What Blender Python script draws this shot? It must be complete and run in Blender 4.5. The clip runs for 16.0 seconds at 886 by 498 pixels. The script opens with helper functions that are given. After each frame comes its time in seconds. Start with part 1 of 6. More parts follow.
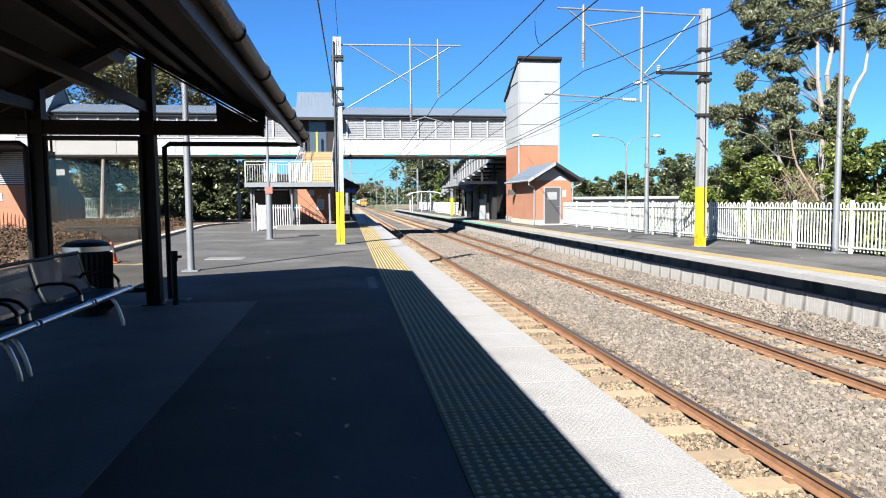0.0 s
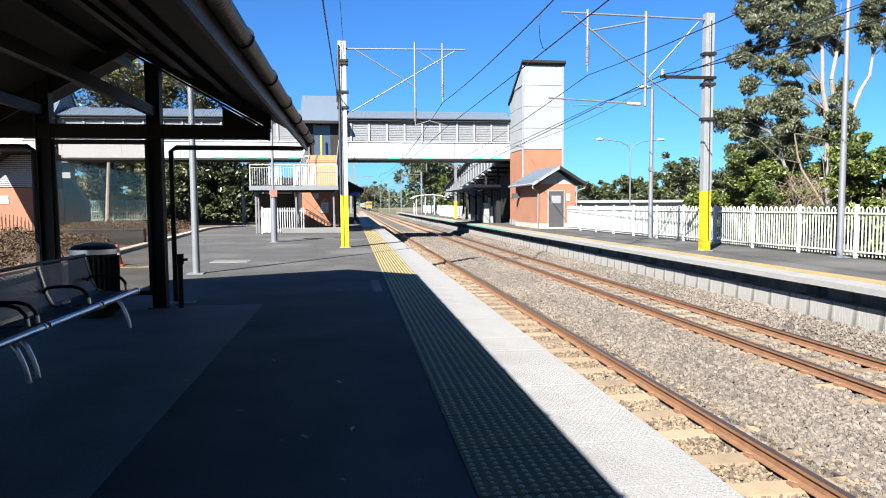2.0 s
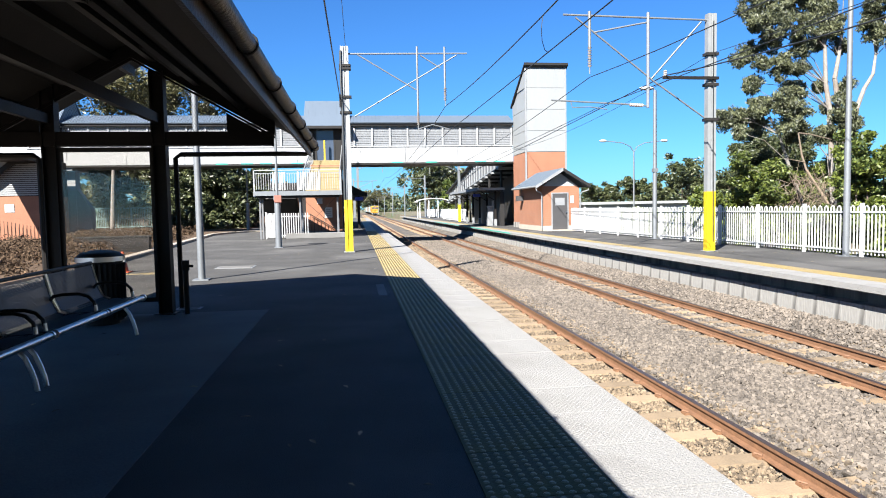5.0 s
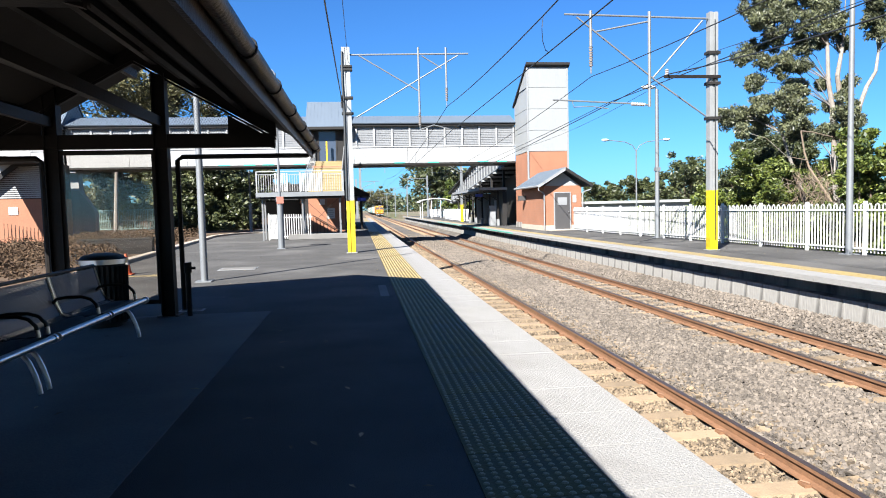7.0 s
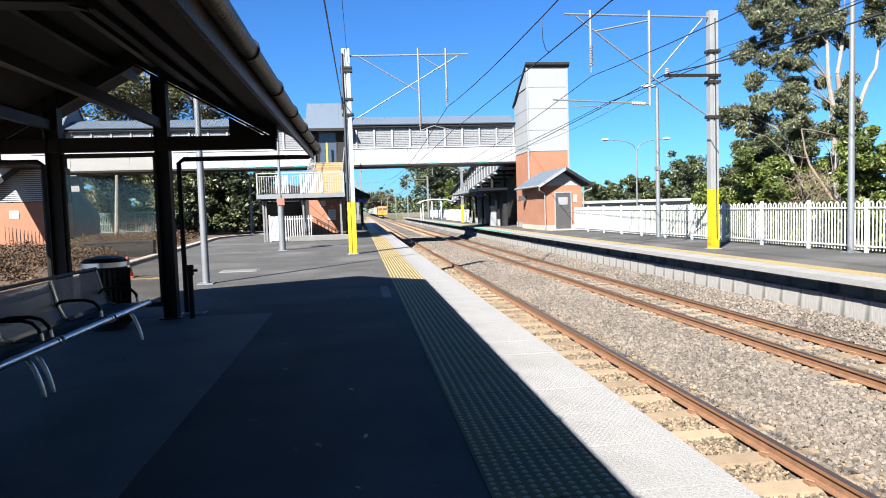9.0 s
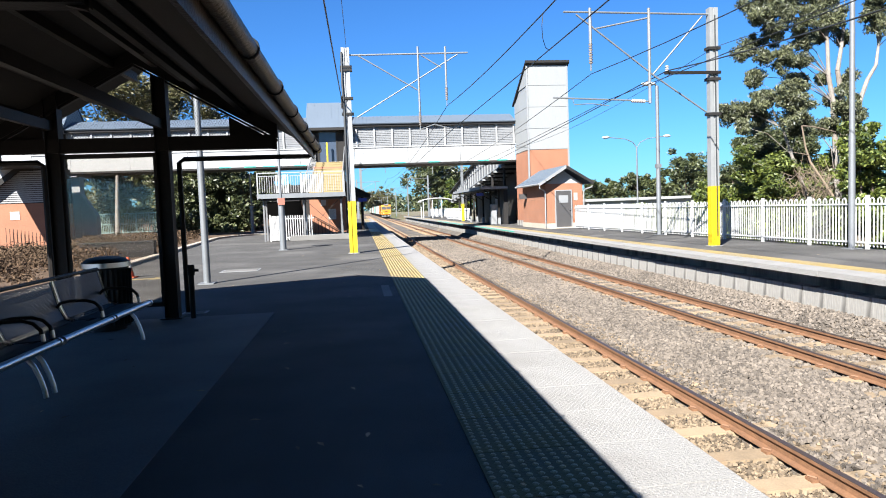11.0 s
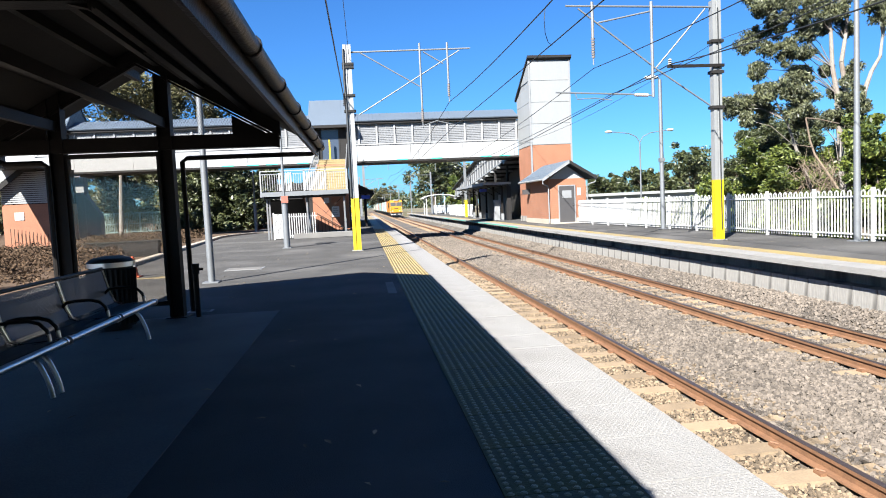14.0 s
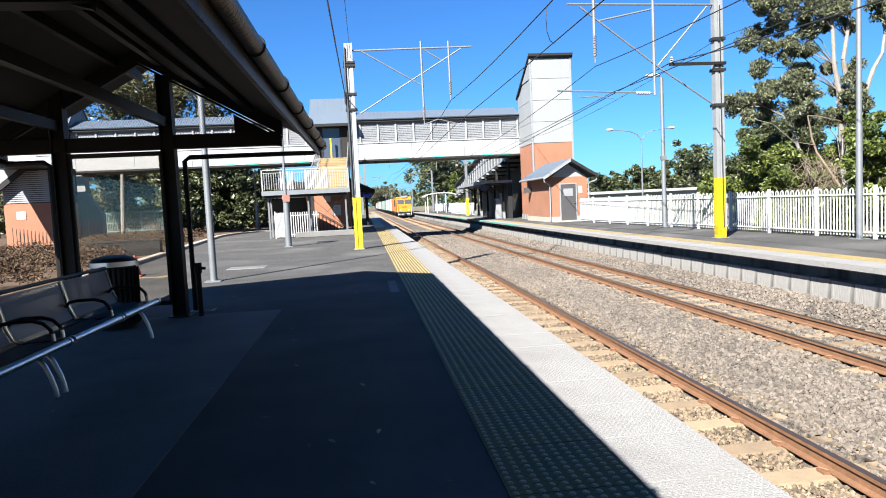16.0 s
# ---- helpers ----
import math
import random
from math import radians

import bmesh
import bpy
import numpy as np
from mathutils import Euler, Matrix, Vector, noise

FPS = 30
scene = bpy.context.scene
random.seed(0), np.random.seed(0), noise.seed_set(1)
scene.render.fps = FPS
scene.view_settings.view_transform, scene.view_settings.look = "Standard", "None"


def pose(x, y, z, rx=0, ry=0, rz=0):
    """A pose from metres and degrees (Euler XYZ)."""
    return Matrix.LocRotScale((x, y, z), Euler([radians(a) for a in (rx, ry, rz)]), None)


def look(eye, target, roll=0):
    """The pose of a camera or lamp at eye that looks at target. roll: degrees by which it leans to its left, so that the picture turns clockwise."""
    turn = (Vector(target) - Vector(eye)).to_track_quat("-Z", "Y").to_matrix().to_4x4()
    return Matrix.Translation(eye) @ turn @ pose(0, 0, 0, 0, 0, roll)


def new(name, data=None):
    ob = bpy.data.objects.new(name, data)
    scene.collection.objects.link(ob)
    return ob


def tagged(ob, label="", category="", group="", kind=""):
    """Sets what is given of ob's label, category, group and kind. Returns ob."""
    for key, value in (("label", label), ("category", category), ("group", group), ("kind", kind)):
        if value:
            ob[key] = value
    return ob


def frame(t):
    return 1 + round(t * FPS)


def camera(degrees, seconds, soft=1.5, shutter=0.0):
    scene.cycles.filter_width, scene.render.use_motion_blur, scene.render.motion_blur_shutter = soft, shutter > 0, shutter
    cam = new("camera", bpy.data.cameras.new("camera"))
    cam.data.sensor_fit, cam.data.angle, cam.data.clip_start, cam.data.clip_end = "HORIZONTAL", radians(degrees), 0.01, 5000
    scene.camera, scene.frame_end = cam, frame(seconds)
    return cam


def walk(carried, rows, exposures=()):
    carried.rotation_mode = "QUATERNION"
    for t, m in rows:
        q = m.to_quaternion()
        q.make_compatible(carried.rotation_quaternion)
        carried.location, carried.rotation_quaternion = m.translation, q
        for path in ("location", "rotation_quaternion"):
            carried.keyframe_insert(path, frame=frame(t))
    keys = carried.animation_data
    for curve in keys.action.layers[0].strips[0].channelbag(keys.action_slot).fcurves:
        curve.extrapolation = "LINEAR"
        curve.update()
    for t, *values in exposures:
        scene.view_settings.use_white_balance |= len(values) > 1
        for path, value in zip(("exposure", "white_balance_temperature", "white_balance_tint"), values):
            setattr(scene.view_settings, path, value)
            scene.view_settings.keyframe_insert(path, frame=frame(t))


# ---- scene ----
cam = camera(68.4, 16.0, soft=1.0)
PATH = [
    (0, (-1.785, 0.092, 1.377), (-1.502, 2.066, 1.231), -0.5),
    (0.5, (-1.781, 0.079, 1.38), (-1.5, 2.054, 1.238), -0.4),
    (1, (-1.79, 0.068, 1.382), (-1.512, 2.043, 1.243), -0.4),
    (1.5, (-1.796, 0.064, 1.382), (-1.52, 2.04, 1.246), -0.4),
    (2, (-1.799, 0.06, 1.384), (-1.527, 2.037, 1.248), -0.4),
    (2.5, (-1.8, 0.062, 1.386), (-1.531, 2.039, 1.252), -0.4),
    (3, (-1.8, 0.054, 1.388), (-1.532, 2.032, 1.257), -0.5),
    (3.5, (-1.794, 0.043, 1.393), (-1.53, 2.021, 1.263), -0.6),
    (4, (-1.81, 0.063, 1.381), (-1.548, 2.041, 1.255), -0.8),
    (6.5, (-1.802, 0.05, 1.394), (-1.548, 2.03, 1.269), -1.3),
    (7, (-1.791, 0.049, 1.395), (-1.54, 2.03, 1.27), -1.4),
    (7.5, (-1.8, 0.062, 1.394), (-1.55, 2.042, 1.269), -1.5),
    (8, (-1.803, 0.058, 1.393), (-1.553, 2.039, 1.269), -1.6),
    (8.5, (-1.809, 0.063, 1.392), (-1.558, 2.043, 1.269), -1.7),
    (9, (-1.808, 0.057, 1.395), (-1.559, 2.038, 1.272), -1.8),
    (11.5, (-1.812, 0.059, 1.391), (-1.566, 2.04, 1.264), -2.2),
    (12, (-1.816, 0.059, 1.393), (-1.572, 2.04, 1.266), -2.3),
    (12.5, (-1.811, 0.047, 1.397), (-1.569, 2.028, 1.267), -2.4),
    (13, (-1.817, 0.053, 1.392), (-1.577, 2.034, 1.259), -2.5),
    (13.5, (-1.821, 0.061, 1.396), (-1.583, 2.042, 1.261), -2.6),
    (14, (-1.819, 0.074, 1.39), (-1.583, 2.056, 1.253), -2.7),
    (14.5, (-1.814, 0.07, 1.397), (-1.582, 2.052, 1.259), -2.7),
    (15, (-1.826, 0.074, 1.395), (-1.594, 2.056, 1.256), -2.8),
    (15.5, (-1.828, 0.079, 1.395), (-1.597, 2.061, 1.254), -2.8),
    (16, (-1.834, 0.074, 1.398), (-1.602, 2.055, 1.256), -2.8),
]
walk(cam, [(t, look(eye, target, roll)) for t, eye, target, roll in PATH])

# ==== place ====
# world, sun and exposure
SUN = Vector((-0.76, -1.03, 1.0)).normalized()
world = bpy.data.worlds.new("sky")
scene.world = world
world.use_nodes = True
wn = world.node_tree
sky = wn.nodes.new("ShaderNodeTexSky")
sky.sky_type, sky.sun_disc = "NISHITA", False
sky.sun_elevation = math.asin(SUN.z)
sky.sun_rotation = math.atan2(SUN.x, SUN.y)
sky.dust_density, sky.ozone_density, sky.air_density = 0.3, 2.5, 1.0
tint = wn.nodes.new("ShaderNodeMix")
tint.data_type, tint.blend_type = "RGBA", "MULTIPLY"
tint.inputs["Factor"].default_value = 1.0
tint.inputs["B"].default_value = (0.36, 0.83, 1.43, 1)   # the deep blue of this sky
wn.links.new(sky.outputs[0], tint.inputs["A"])
wn.links.new(tint.outputs["Result"], wn.nodes["Background"].inputs[0])
wn.nodes["Background"].inputs[1].default_value = 0.0271
sun_data = bpy.data.lights.new("sun", "SUN")
sun_data.energy, sun_data.angle, sun_data.color = 5.0, radians(0.53), (1.0, 0.98, 0.93)
sun = new("sun", sun_data)
sun.matrix_world = look(SUN * 60, (0, 0, 0))
scene.view_settings.exposure = 2.2


# materials
def mat(name, color, rough=0.6, metal=0.0, vary=0.15, scale=3.0, fine=40.0, bump=0.1, stain=None, stain_at=0.6,
        spec=0.5, per="", stretch=(1, 1, 1), emit=0.0, stain_scale=0.5):
    """A surface with two scales of variation, optional stains and per-object tint."""
    m = bpy.data.materials.new(name)
    m.use_nodes = True
    nt = m.node_tree
    n, l = nt.nodes, nt.links
    bs = n["Principled BSDF"]
    bs.inputs["Roughness"].default_value = rough
    bs.inputs["Metallic"].default_value = metal
    bs.inputs["Specular IOR Level"].default_value = spec
    tc = n.new("ShaderNodeTexCoord")
    mp = n.new("ShaderNodeMapping")
    mp.inputs["Scale"].default_value = stretch
    l.new(tc.outputs["Object"], mp.inputs[0])

    def noise_node(s, detail=4):
        t = n.new("ShaderNodeTexNoise")
        t.inputs["Scale"].default_value, t.inputs["Detail"].default_value = s, detail
        l.new(mp.outputs[0], t.inputs["Vector"])
        return t

    big, small = noise_node(scale), noise_node(fine, 3)
    add = n.new("ShaderNodeMath")
    add.operation = "ADD"
    l.new(big.outputs[0], add.inputs[0])
    l.new(small.outputs[0], add.inputs[1])
    last = add.outputs[0]
    if per:
        if per == "island":
            r = n.new("ShaderNodeNewGeometry").outputs["Random Per Island"]
        else:
            r = n.new("ShaderNodeObjectInfo").outputs["Random"]
        a2 = n.new("ShaderNodeMath")
        a2.operation = "ADD"
        mul = n.new("ShaderNodeMath")
        mul.operation = "MULTIPLY_ADD"
        l.new(r, mul.inputs[0])
        mul.inputs[1].default_value, mul.inputs[2].default_value = 1.0, -0.5
        l.new(last, a2.inputs[0])
        l.new(mul.outputs[0], a2.inputs[1])
        last = a2.outputs[0]
    mr = n.new("ShaderNodeMapRange")
    mr.inputs["From Min"].default_value, mr.inputs["From Max"].default_value = 0.55, 1.45
    mr.inputs["To Min"].default_value, mr.inputs["To Max"].default_value = 1 - vary * 1.6, 1 + vary * 1.6
    l.new(last, mr.inputs[0])
    mix = n.new("ShaderNodeVectorMath")
    mix.operation = "SCALE"
    mix.inputs[0].default_value = color
    l.new(mr.outputs[0], mix.inputs["Scale"])
    col = mix.outputs[0]
    if stain:
        st = noise_node(stain_scale, 6)
        ramp = n.new("ShaderNodeMapRange")
        ramp.inputs["From Min"].default_value, ramp.inputs["From Max"].default_value = stain_at - 0.06, stain_at + 0.1
        l.new(st.outputs[0], ramp.inputs[0])
        mx = n.new("ShaderNodeMix")
        mx.data_type = "RGBA"
        l.new(ramp.outputs[0], mx.inputs["Factor"])
        l.new(col, mx.inputs["A"])
        mx.inputs["B"].default_value = (*stain, 1)
        col = mx.outputs["Result"]
    l.new(col, bs.inputs["Base Color"])
    if bump:
        bp = n.new("ShaderNodeBump")
        bp.inputs["Strength"].default_value, bp.inputs["Distance"].default_value = bump, 0.02
        l.new(small.outputs[0], bp.inputs["Height"])
        l.new(bp.outputs[0], bs.inputs["Normal"])
    if emit:
        l.new(col, bs.inputs["Emission Color"])
        bs.inputs["Emission Strength"].default_value = emit
    return m


def leaf_mat(name, color, tip, trans=0.25):
    """Foliage: tint by island, a little light passes through."""
    m = bpy.data.materials.new(name)
    m.use_nodes = True
    n, l = m.node_tree.nodes, m.node_tree.links
    bs = n["Principled BSDF"]
    bs.inputs["Roughness"].default_value = 0.5
    geo = n.new("ShaderNodeNewGeometry")
    tc = n.new("ShaderNodeTexCoord")
    nz = n.new("ShaderNodeTexNoise")
    nz.inputs["Scale"].default_value = 0.6
    l.new(tc.outputs["Object"], nz.inputs["Vector"])
    ad = n.new("ShaderNodeMath")
    ad.operation = "MULTIPLY"
    l.new(geo.outputs["Random Per Island"], ad.inputs[0])
    l.new(nz.outputs[0], ad.inputs[1])
    mr = n.new("ShaderNodeMapRange")
    mr.inputs["From Min"].default_value, mr.inputs["From Max"].default_value = 0.05, 0.5
    l.new(ad.outputs[0], mr.inputs[0])
    mx = n.new("ShaderNodeMix")
    mx.data_type = "RGBA"
    l.new(mr.outputs[0], mx.inputs["Factor"])
    mx.inputs["A"].default_value, mx.inputs["B"].default_value = (*color, 1), (*tip, 1)
    l.new(mx.outputs["Result"], bs.inputs["Base Color"])
    tr = n.new("ShaderNodeBsdfTranslucent")
    l.new(mx.outputs["Result"], tr.inputs["Color"])
    ms = n.new("ShaderNodeMixShader")
    ms.inputs[0].default_value = trans
    l.new(bs.outputs[0], ms.inputs[1])
    l.new(tr.outputs[0], ms.inputs[2])
    l.new(ms.outputs[0], n["Material Output"].inputs[0])
    return m


def glass_mat(name, color, alpha, rough=0.05):
    """Thin tinted sheet glass: mostly clear, with a true gloss."""
    m = bpy.data.materials.new(name)
    m.use_nodes = True
    n, l = m.node_tree.nodes, m.node_tree.links
    for x in list(n):
        if x.name != "Material Output":
            n.remove(x)
    tr = n.new("ShaderNodeBsdfTransparent")
    tr.inputs[0].default_value = (*color, 1)
    gl = n.new("ShaderNodeBsdfGlossy")
    gl.inputs["Roughness"].default_value = rough
    fr = n.new("ShaderNodeFresnel")
    fr.inputs[0].default_value = 1.45
    ms = n.new("ShaderNodeMixShader")
    l.new(fr.outputs[0], ms.inputs[0])
    l.new(tr.outputs[0], ms.inputs[1])
    l.new(gl.outputs[0], ms.inputs[2])
    df = n.new("ShaderNodeBsdfDiffuse")
    df.inputs[0].default_value = (0.25, 0.25, 0.24, 1)
    m2 = n.new("ShaderNodeMixShader")
    m2.inputs[0].default_value = alpha
    l.new(ms.outputs[0], m2.inputs[1])
    l.new(df.outputs[0], m2.inputs[2])
    l.new(m2.outputs[0], n["Material Output"].inputs[0])
    return m


def perforated_mat(name, color, holes=0.3):
    """Dark sheet steel punched with rows of small round holes."""
    m = bpy.data.materials.new(name)
    m.use_nodes = True
    n, l = m.node_tree.nodes, m.node_tree.links
    bs = n["Principled BSDF"]
    bs.inputs["Base Color"].default_value = (*color, 1)
    bs.inputs["Roughness"].default_value, bs.inputs["Metallic"].default_value = 0.4, 0.7
    tc = n.new("ShaderNodeTexCoord")
    vo = n.new("ShaderNodeTexVoronoi")
    vo.inputs["Scale"].default_value, vo.inputs["Randomness"].default_value = 90, 0.0
    mp = n.new("ShaderNodeMapping")
    mp.inputs["Scale"].default_value = (0, 1, 1)
    l.new(tc.outputs["Object"], mp.inputs[0])
    l.new(mp.outputs[0], vo.inputs["Vector"])
    lt = n.new("ShaderNodeMath")
    lt.operation = "LESS_THAN"
    lt.inputs[1].default_value = holes
    l.new(vo.outputs["Distance"], lt.inputs[0])
    tr = n.new("ShaderNodeBsdfTransparent")
    ms = n.new("ShaderNodeMixShader")
    l.new(lt.outputs[0], ms.inputs[0])
    l.new(bs.outputs[0], ms.inputs[1])
    l.new(tr.outputs[0], ms.inputs[2])
    l.new(ms.outputs[0], n["Material Output"].inputs[0])
    return m


ASPHALT = mat("asphalt", (0.053, 0.0507, 0.0484), 0.95, vary=0.25, scale=1.2, fine=160, bump=0.5, stain=(0.0858, 0.0819, 0.078), stain_at=0.56, stain_scale=0.35, spec=0.25)
SLAB = mat("concrete_slab", (0.125, 0.12, 0.114), 0.8, vary=0.16, scale=1.5, fine=90, bump=0.2, stain=(0.145, 0.14, 0.132), stain_at=0.58, spec=0.12)
COPING = mat("painted_coping", (0.198, 0.191, 0.181), 0.75, vary=0.07, scale=2.5, fine=70, bump=0.5, stain=(0.156, 0.147, 0.138), stain_at=0.55, stain_scale=1.2)
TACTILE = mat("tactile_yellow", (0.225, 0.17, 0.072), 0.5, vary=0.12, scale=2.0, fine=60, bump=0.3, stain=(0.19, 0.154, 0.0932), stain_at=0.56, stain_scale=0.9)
# tile base darkened below the stud colour, for the shade between studs
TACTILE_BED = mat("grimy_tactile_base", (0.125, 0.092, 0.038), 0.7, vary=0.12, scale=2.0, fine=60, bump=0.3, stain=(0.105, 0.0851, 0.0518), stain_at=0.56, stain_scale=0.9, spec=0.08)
CONC = mat("weathered_concrete", (0.216, 0.205, 0.189), 0.9, vary=0.2, scale=1.5, fine=30, bump=0.4, stain=(0.0675, 0.063, 0.0576), stain_at=0.54, stretch=(1, 1, 0.18), stain_scale=2.2)
BALLAST = mat("ballast_bed", (0.0633, 0.054, 0.0443), 0.95, vary=0.4, scale=1.0, fine=22, bump=1.0, stain=(0.15, 0.109, 0.069), stain_at=0.6)
STONE = mat("ballast_stone", (0.098, 0.0806, 0.0653), 0.9, vary=0.27, scale=0.6, fine=25, bump=0.2, per="island")
STONE_RUST = mat("rusty_ballast_stone", (0.119, 0.0874, 0.0565), 0.9, vary=0.36, scale=0.8, fine=25, bump=0.2, per="island")
SLEEPER = mat("sleeper_concrete", (0.19, 0.138, 0.0859), 0.9, vary=0.18, scale=5, fine=50, bump=0.3, per="object", stain=(0.207, 0.132, 0.0748), stain_at=0.56, stain_scale=3)
RUST = mat("rusted_rail", (0.13, 0.0632, 0.0308), 0.75, vary=0.25, scale=8, fine=60, bump=0.2)
RAILTOP = mat("rail_running_face", (0.0405, 0.0292, 0.0251), 0.45, 0.2, vary=0.1, scale=4, fine=60, bump=0.0)
GALV = mat("galvanised_steel", (0.23, 0.236, 0.239), 0.5, 0.35, vary=0.1, scale=3, fine=30, bump=0.05)
GALVDULL = mat("weathered_galvanised_steel", (0.135, 0.143, 0.152), 0.55, 0.35, vary=0.12, scale=3, fine=30, bump=0.05)
YELLOW = mat("yellow_paint", (0.38, 0.265, 0.0069), 0.45, vary=0.06, scale=3, fine=30, bump=0.05)
WHITE = mat("white_paint", (0.357, 0.357, 0.354), 0.55, vary=0.06, scale=1.5, fine=30, bump=0.05)
CLAD = mat("pale_cladding", (0.228, 0.232, 0.236), 0.6, vary=0.04, scale=0.8, fine=20, bump=0.05)
BRICK = mat("orange_render_brick", (0.213, 0.0891, 0.0489), 0.85, vary=0.12, scale=1.2, fine=14, bump=0.3)
MORTAR = mat("mortar", (0.173, 0.109, 0.0748), 0.9, vary=0.1)
ROOFBLUE = mat("blue_grey_steel_roof", (0.0948, 0.118, 0.147), 0.42, 0.15, vary=0.06, scale=0.8, fine=20, bump=0.05)
GREYDK = mat("dark_grey_paint", (0.019, 0.0178, 0.0173), 0.55, vary=0.12, scale=2, fine=40, bump=0.1, spec=0.15)
STEELDK = mat("shelter_brown_steel", (0.013, 0.0113, 0.0105), 0.5, vary=0.15, scale=2, fine=40, bump=0.1, spec=0.12)
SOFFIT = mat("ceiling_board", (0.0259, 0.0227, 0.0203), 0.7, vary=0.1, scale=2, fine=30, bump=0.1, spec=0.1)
GREYMID = mat("mid_grey_paint", (0.173, 0.178, 0.184), 0.55, vary=0.08)
DOORGREY = mat("door_grey", (0.0431, 0.0414, 0.0425), 0.5, vary=0.06)
BLACKRUB = mat("black_plastic", (0.0115, 0.0115, 0.0121), 0.5, vary=0.15)
STAINLESS = mat("brushed_stainless", (0.6, 0.61, 0.63), 0.28, 1.0, vary=0.06, fine=80, bump=0.05)
TIMBER = mat("tan_riser", (0.207, 0.156, 0.069), 0.7, vary=0.12, scale=3)
EARTH = mat("dry_ground", (0.115, 0.0891, 0.0575), 0.95, vary=0.3, scale=0.15, fine=6, bump=0.5, stain=(0.0575, 0.069, 0.0258), stain_at=0.5, stain_scale=0.06)
MULCH = mat("bark_mulch", (0.085, 0.058, 0.04), 0.95, vary=0.4, scale=3, fine=40, bump=1.0, spec=0.1)
CABLE = mat("wire", (0.0202, 0.023, 0.0258), 0.5, 0.3, vary=0.05, bump=0)
ENAMEL = mat("insulator", (0.241, 0.213, 0.195), 0.3, vary=0.08)
BARK = mat("gum_bark", (0.175, 0.158, 0.14), 0.85, vary=0.25, scale=2, fine=14, bump=0.4, stain=(0.13, 0.0972, 0.0745), stain_at=0.58, stain_scale=0.8)
BARKDK = mat("dark_bark", (0.0923, 0.069, 0.0518), 0.9, vary=0.25, scale=2, fine=14, bump=0.5)
GUM = leaf_mat("gum_leaf", (0.0146, 0.0194, 0.00972), (0.121, 0.128, 0.0632), 0.1)
HEDGE = leaf_mat("hedge_leaf", (0.0173, 0.0317, 0.00575), (0.126, 0.15, 0.0258), 0.15)
BUSH = leaf_mat("far_leaf", (0.013, 0.0211, 0.00729), (0.0729, 0.081, 0.0284), 0.1)
OLIVE = leaf_mat("olive_leaf", (0.0292, 0.0292, 0.00972), (0.113, 0.104, 0.0405), 0.15)
TWIGS = mat("dry_twigs", (0.138, 0.104, 0.0748), 0.9, vary=0.25, per="island")
KERB = mat("cream_kerb", (0.288, 0.247, 0.201), 0.8, vary=0.12, scale=1.5, fine=40, bump=0.3)
RAMPGREY = mat("ramp_grey", (0.098, 0.1, 0.104), 0.6, vary=0.1)
DRYLEAF = mat("dry_groundcover", (0.062, 0.041, 0.026), 0.95, vary=0.5, scale=0.5, per="island", spec=0.1)
GUTTER = mat("rusty_brown_gutter", (0.0318, 0.0247, 0.0194), 0.45, 0.2, vary=0.25, scale=5, fine=40, bump=0.3, stain=(0.0923, 0.0633, 0.0431), stain_at=0.57, stain_scale=2.5, spec=0.25)
LITTER = mat("dry_leaf_litter", (0.195, 0.156, 0.098), 0.9, vary=0.4, per="island")
TOWERCLAD = mat("tower_cladding", (0.188, 0.196, 0.2), 0.6, vary=0.05, scale=0.8, fine=20, bump=0.05, stain=(0.166, 0.173, 0.176), stain_at=0.6, stretch=(1, 1, 0.2))
BINBLACK = mat("bin_black", (0.0069, 0.0069, 0.00748), 0.85, vary=0.2)


# building helpers
def box(bm, x0, x1, y0, y1, z0, z1):
    v = [bm.verts.new((x, y, z)) for z in (z0, z1) for y in (y0, y1) for x in (x0, x1)]
    for f in ((0, 2, 3, 1), (4, 5, 7, 6), (0, 1, 5, 4), (2, 6, 7, 3), (0, 4, 6, 2), (1, 3, 7, 5)):
        bm.faces.new([v[i] for i in f])
    return v


def cyl(bm, p, q, r, r2=None, n=10, caps=True):
    """A round bar from p to q, tapering from r to r2."""
    p, q = Vector(p), Vector(q)
    r2 = r if r2 is None else r2
    d = (q - p).normalized()
    a = d.orthogonal().normalized()
    b = d.cross(a)
    ring = [[bm.verts.new(c + (a * math.cos(k * 2 * math.pi / n) + b * math.sin(k * 2 * math.pi / n)) * s) for k in range(n)]
            for c, s in ((p, r), (q, r2))]
    for k in range(n):
        bm.faces.new((ring[0][k], ring[0][(k + 1) % n], ring[1][(k + 1) % n], ring[1][k]))
    if caps:
        bm.faces.new(ring[0][::-1])
        bm.faces.new(ring[1])


def pipe(bm, pts, r, n=8):
    """A bent round bar through the points."""
    pts = [Vector(p) for p in pts]
    rings = []
    a = None
    for i, p in enumerate(pts):
        d = (pts[min(i + 1, len(pts) - 1)] - pts[max(i - 1, 0)]).normalized()
        a = d.orthogonal().normalized() if a is None else (a - d * a.dot(d)).normalized()
        b = d.cross(a)
        rings.append([bm.verts.new(p + (a * math.cos(k * 2 * math.pi / n) + b * math.sin(k * 2 * math.pi / n)) * r) for k in range(n)])
    for s, t in zip(rings, rings[1:]):
        for k in range(n):
            bm.faces.new((s[k], s[(k + 1) % n], t[(k + 1) % n], t[k]))
    bm.faces.new(rings[0][::-1])
    bm.faces.new(rings[-1])


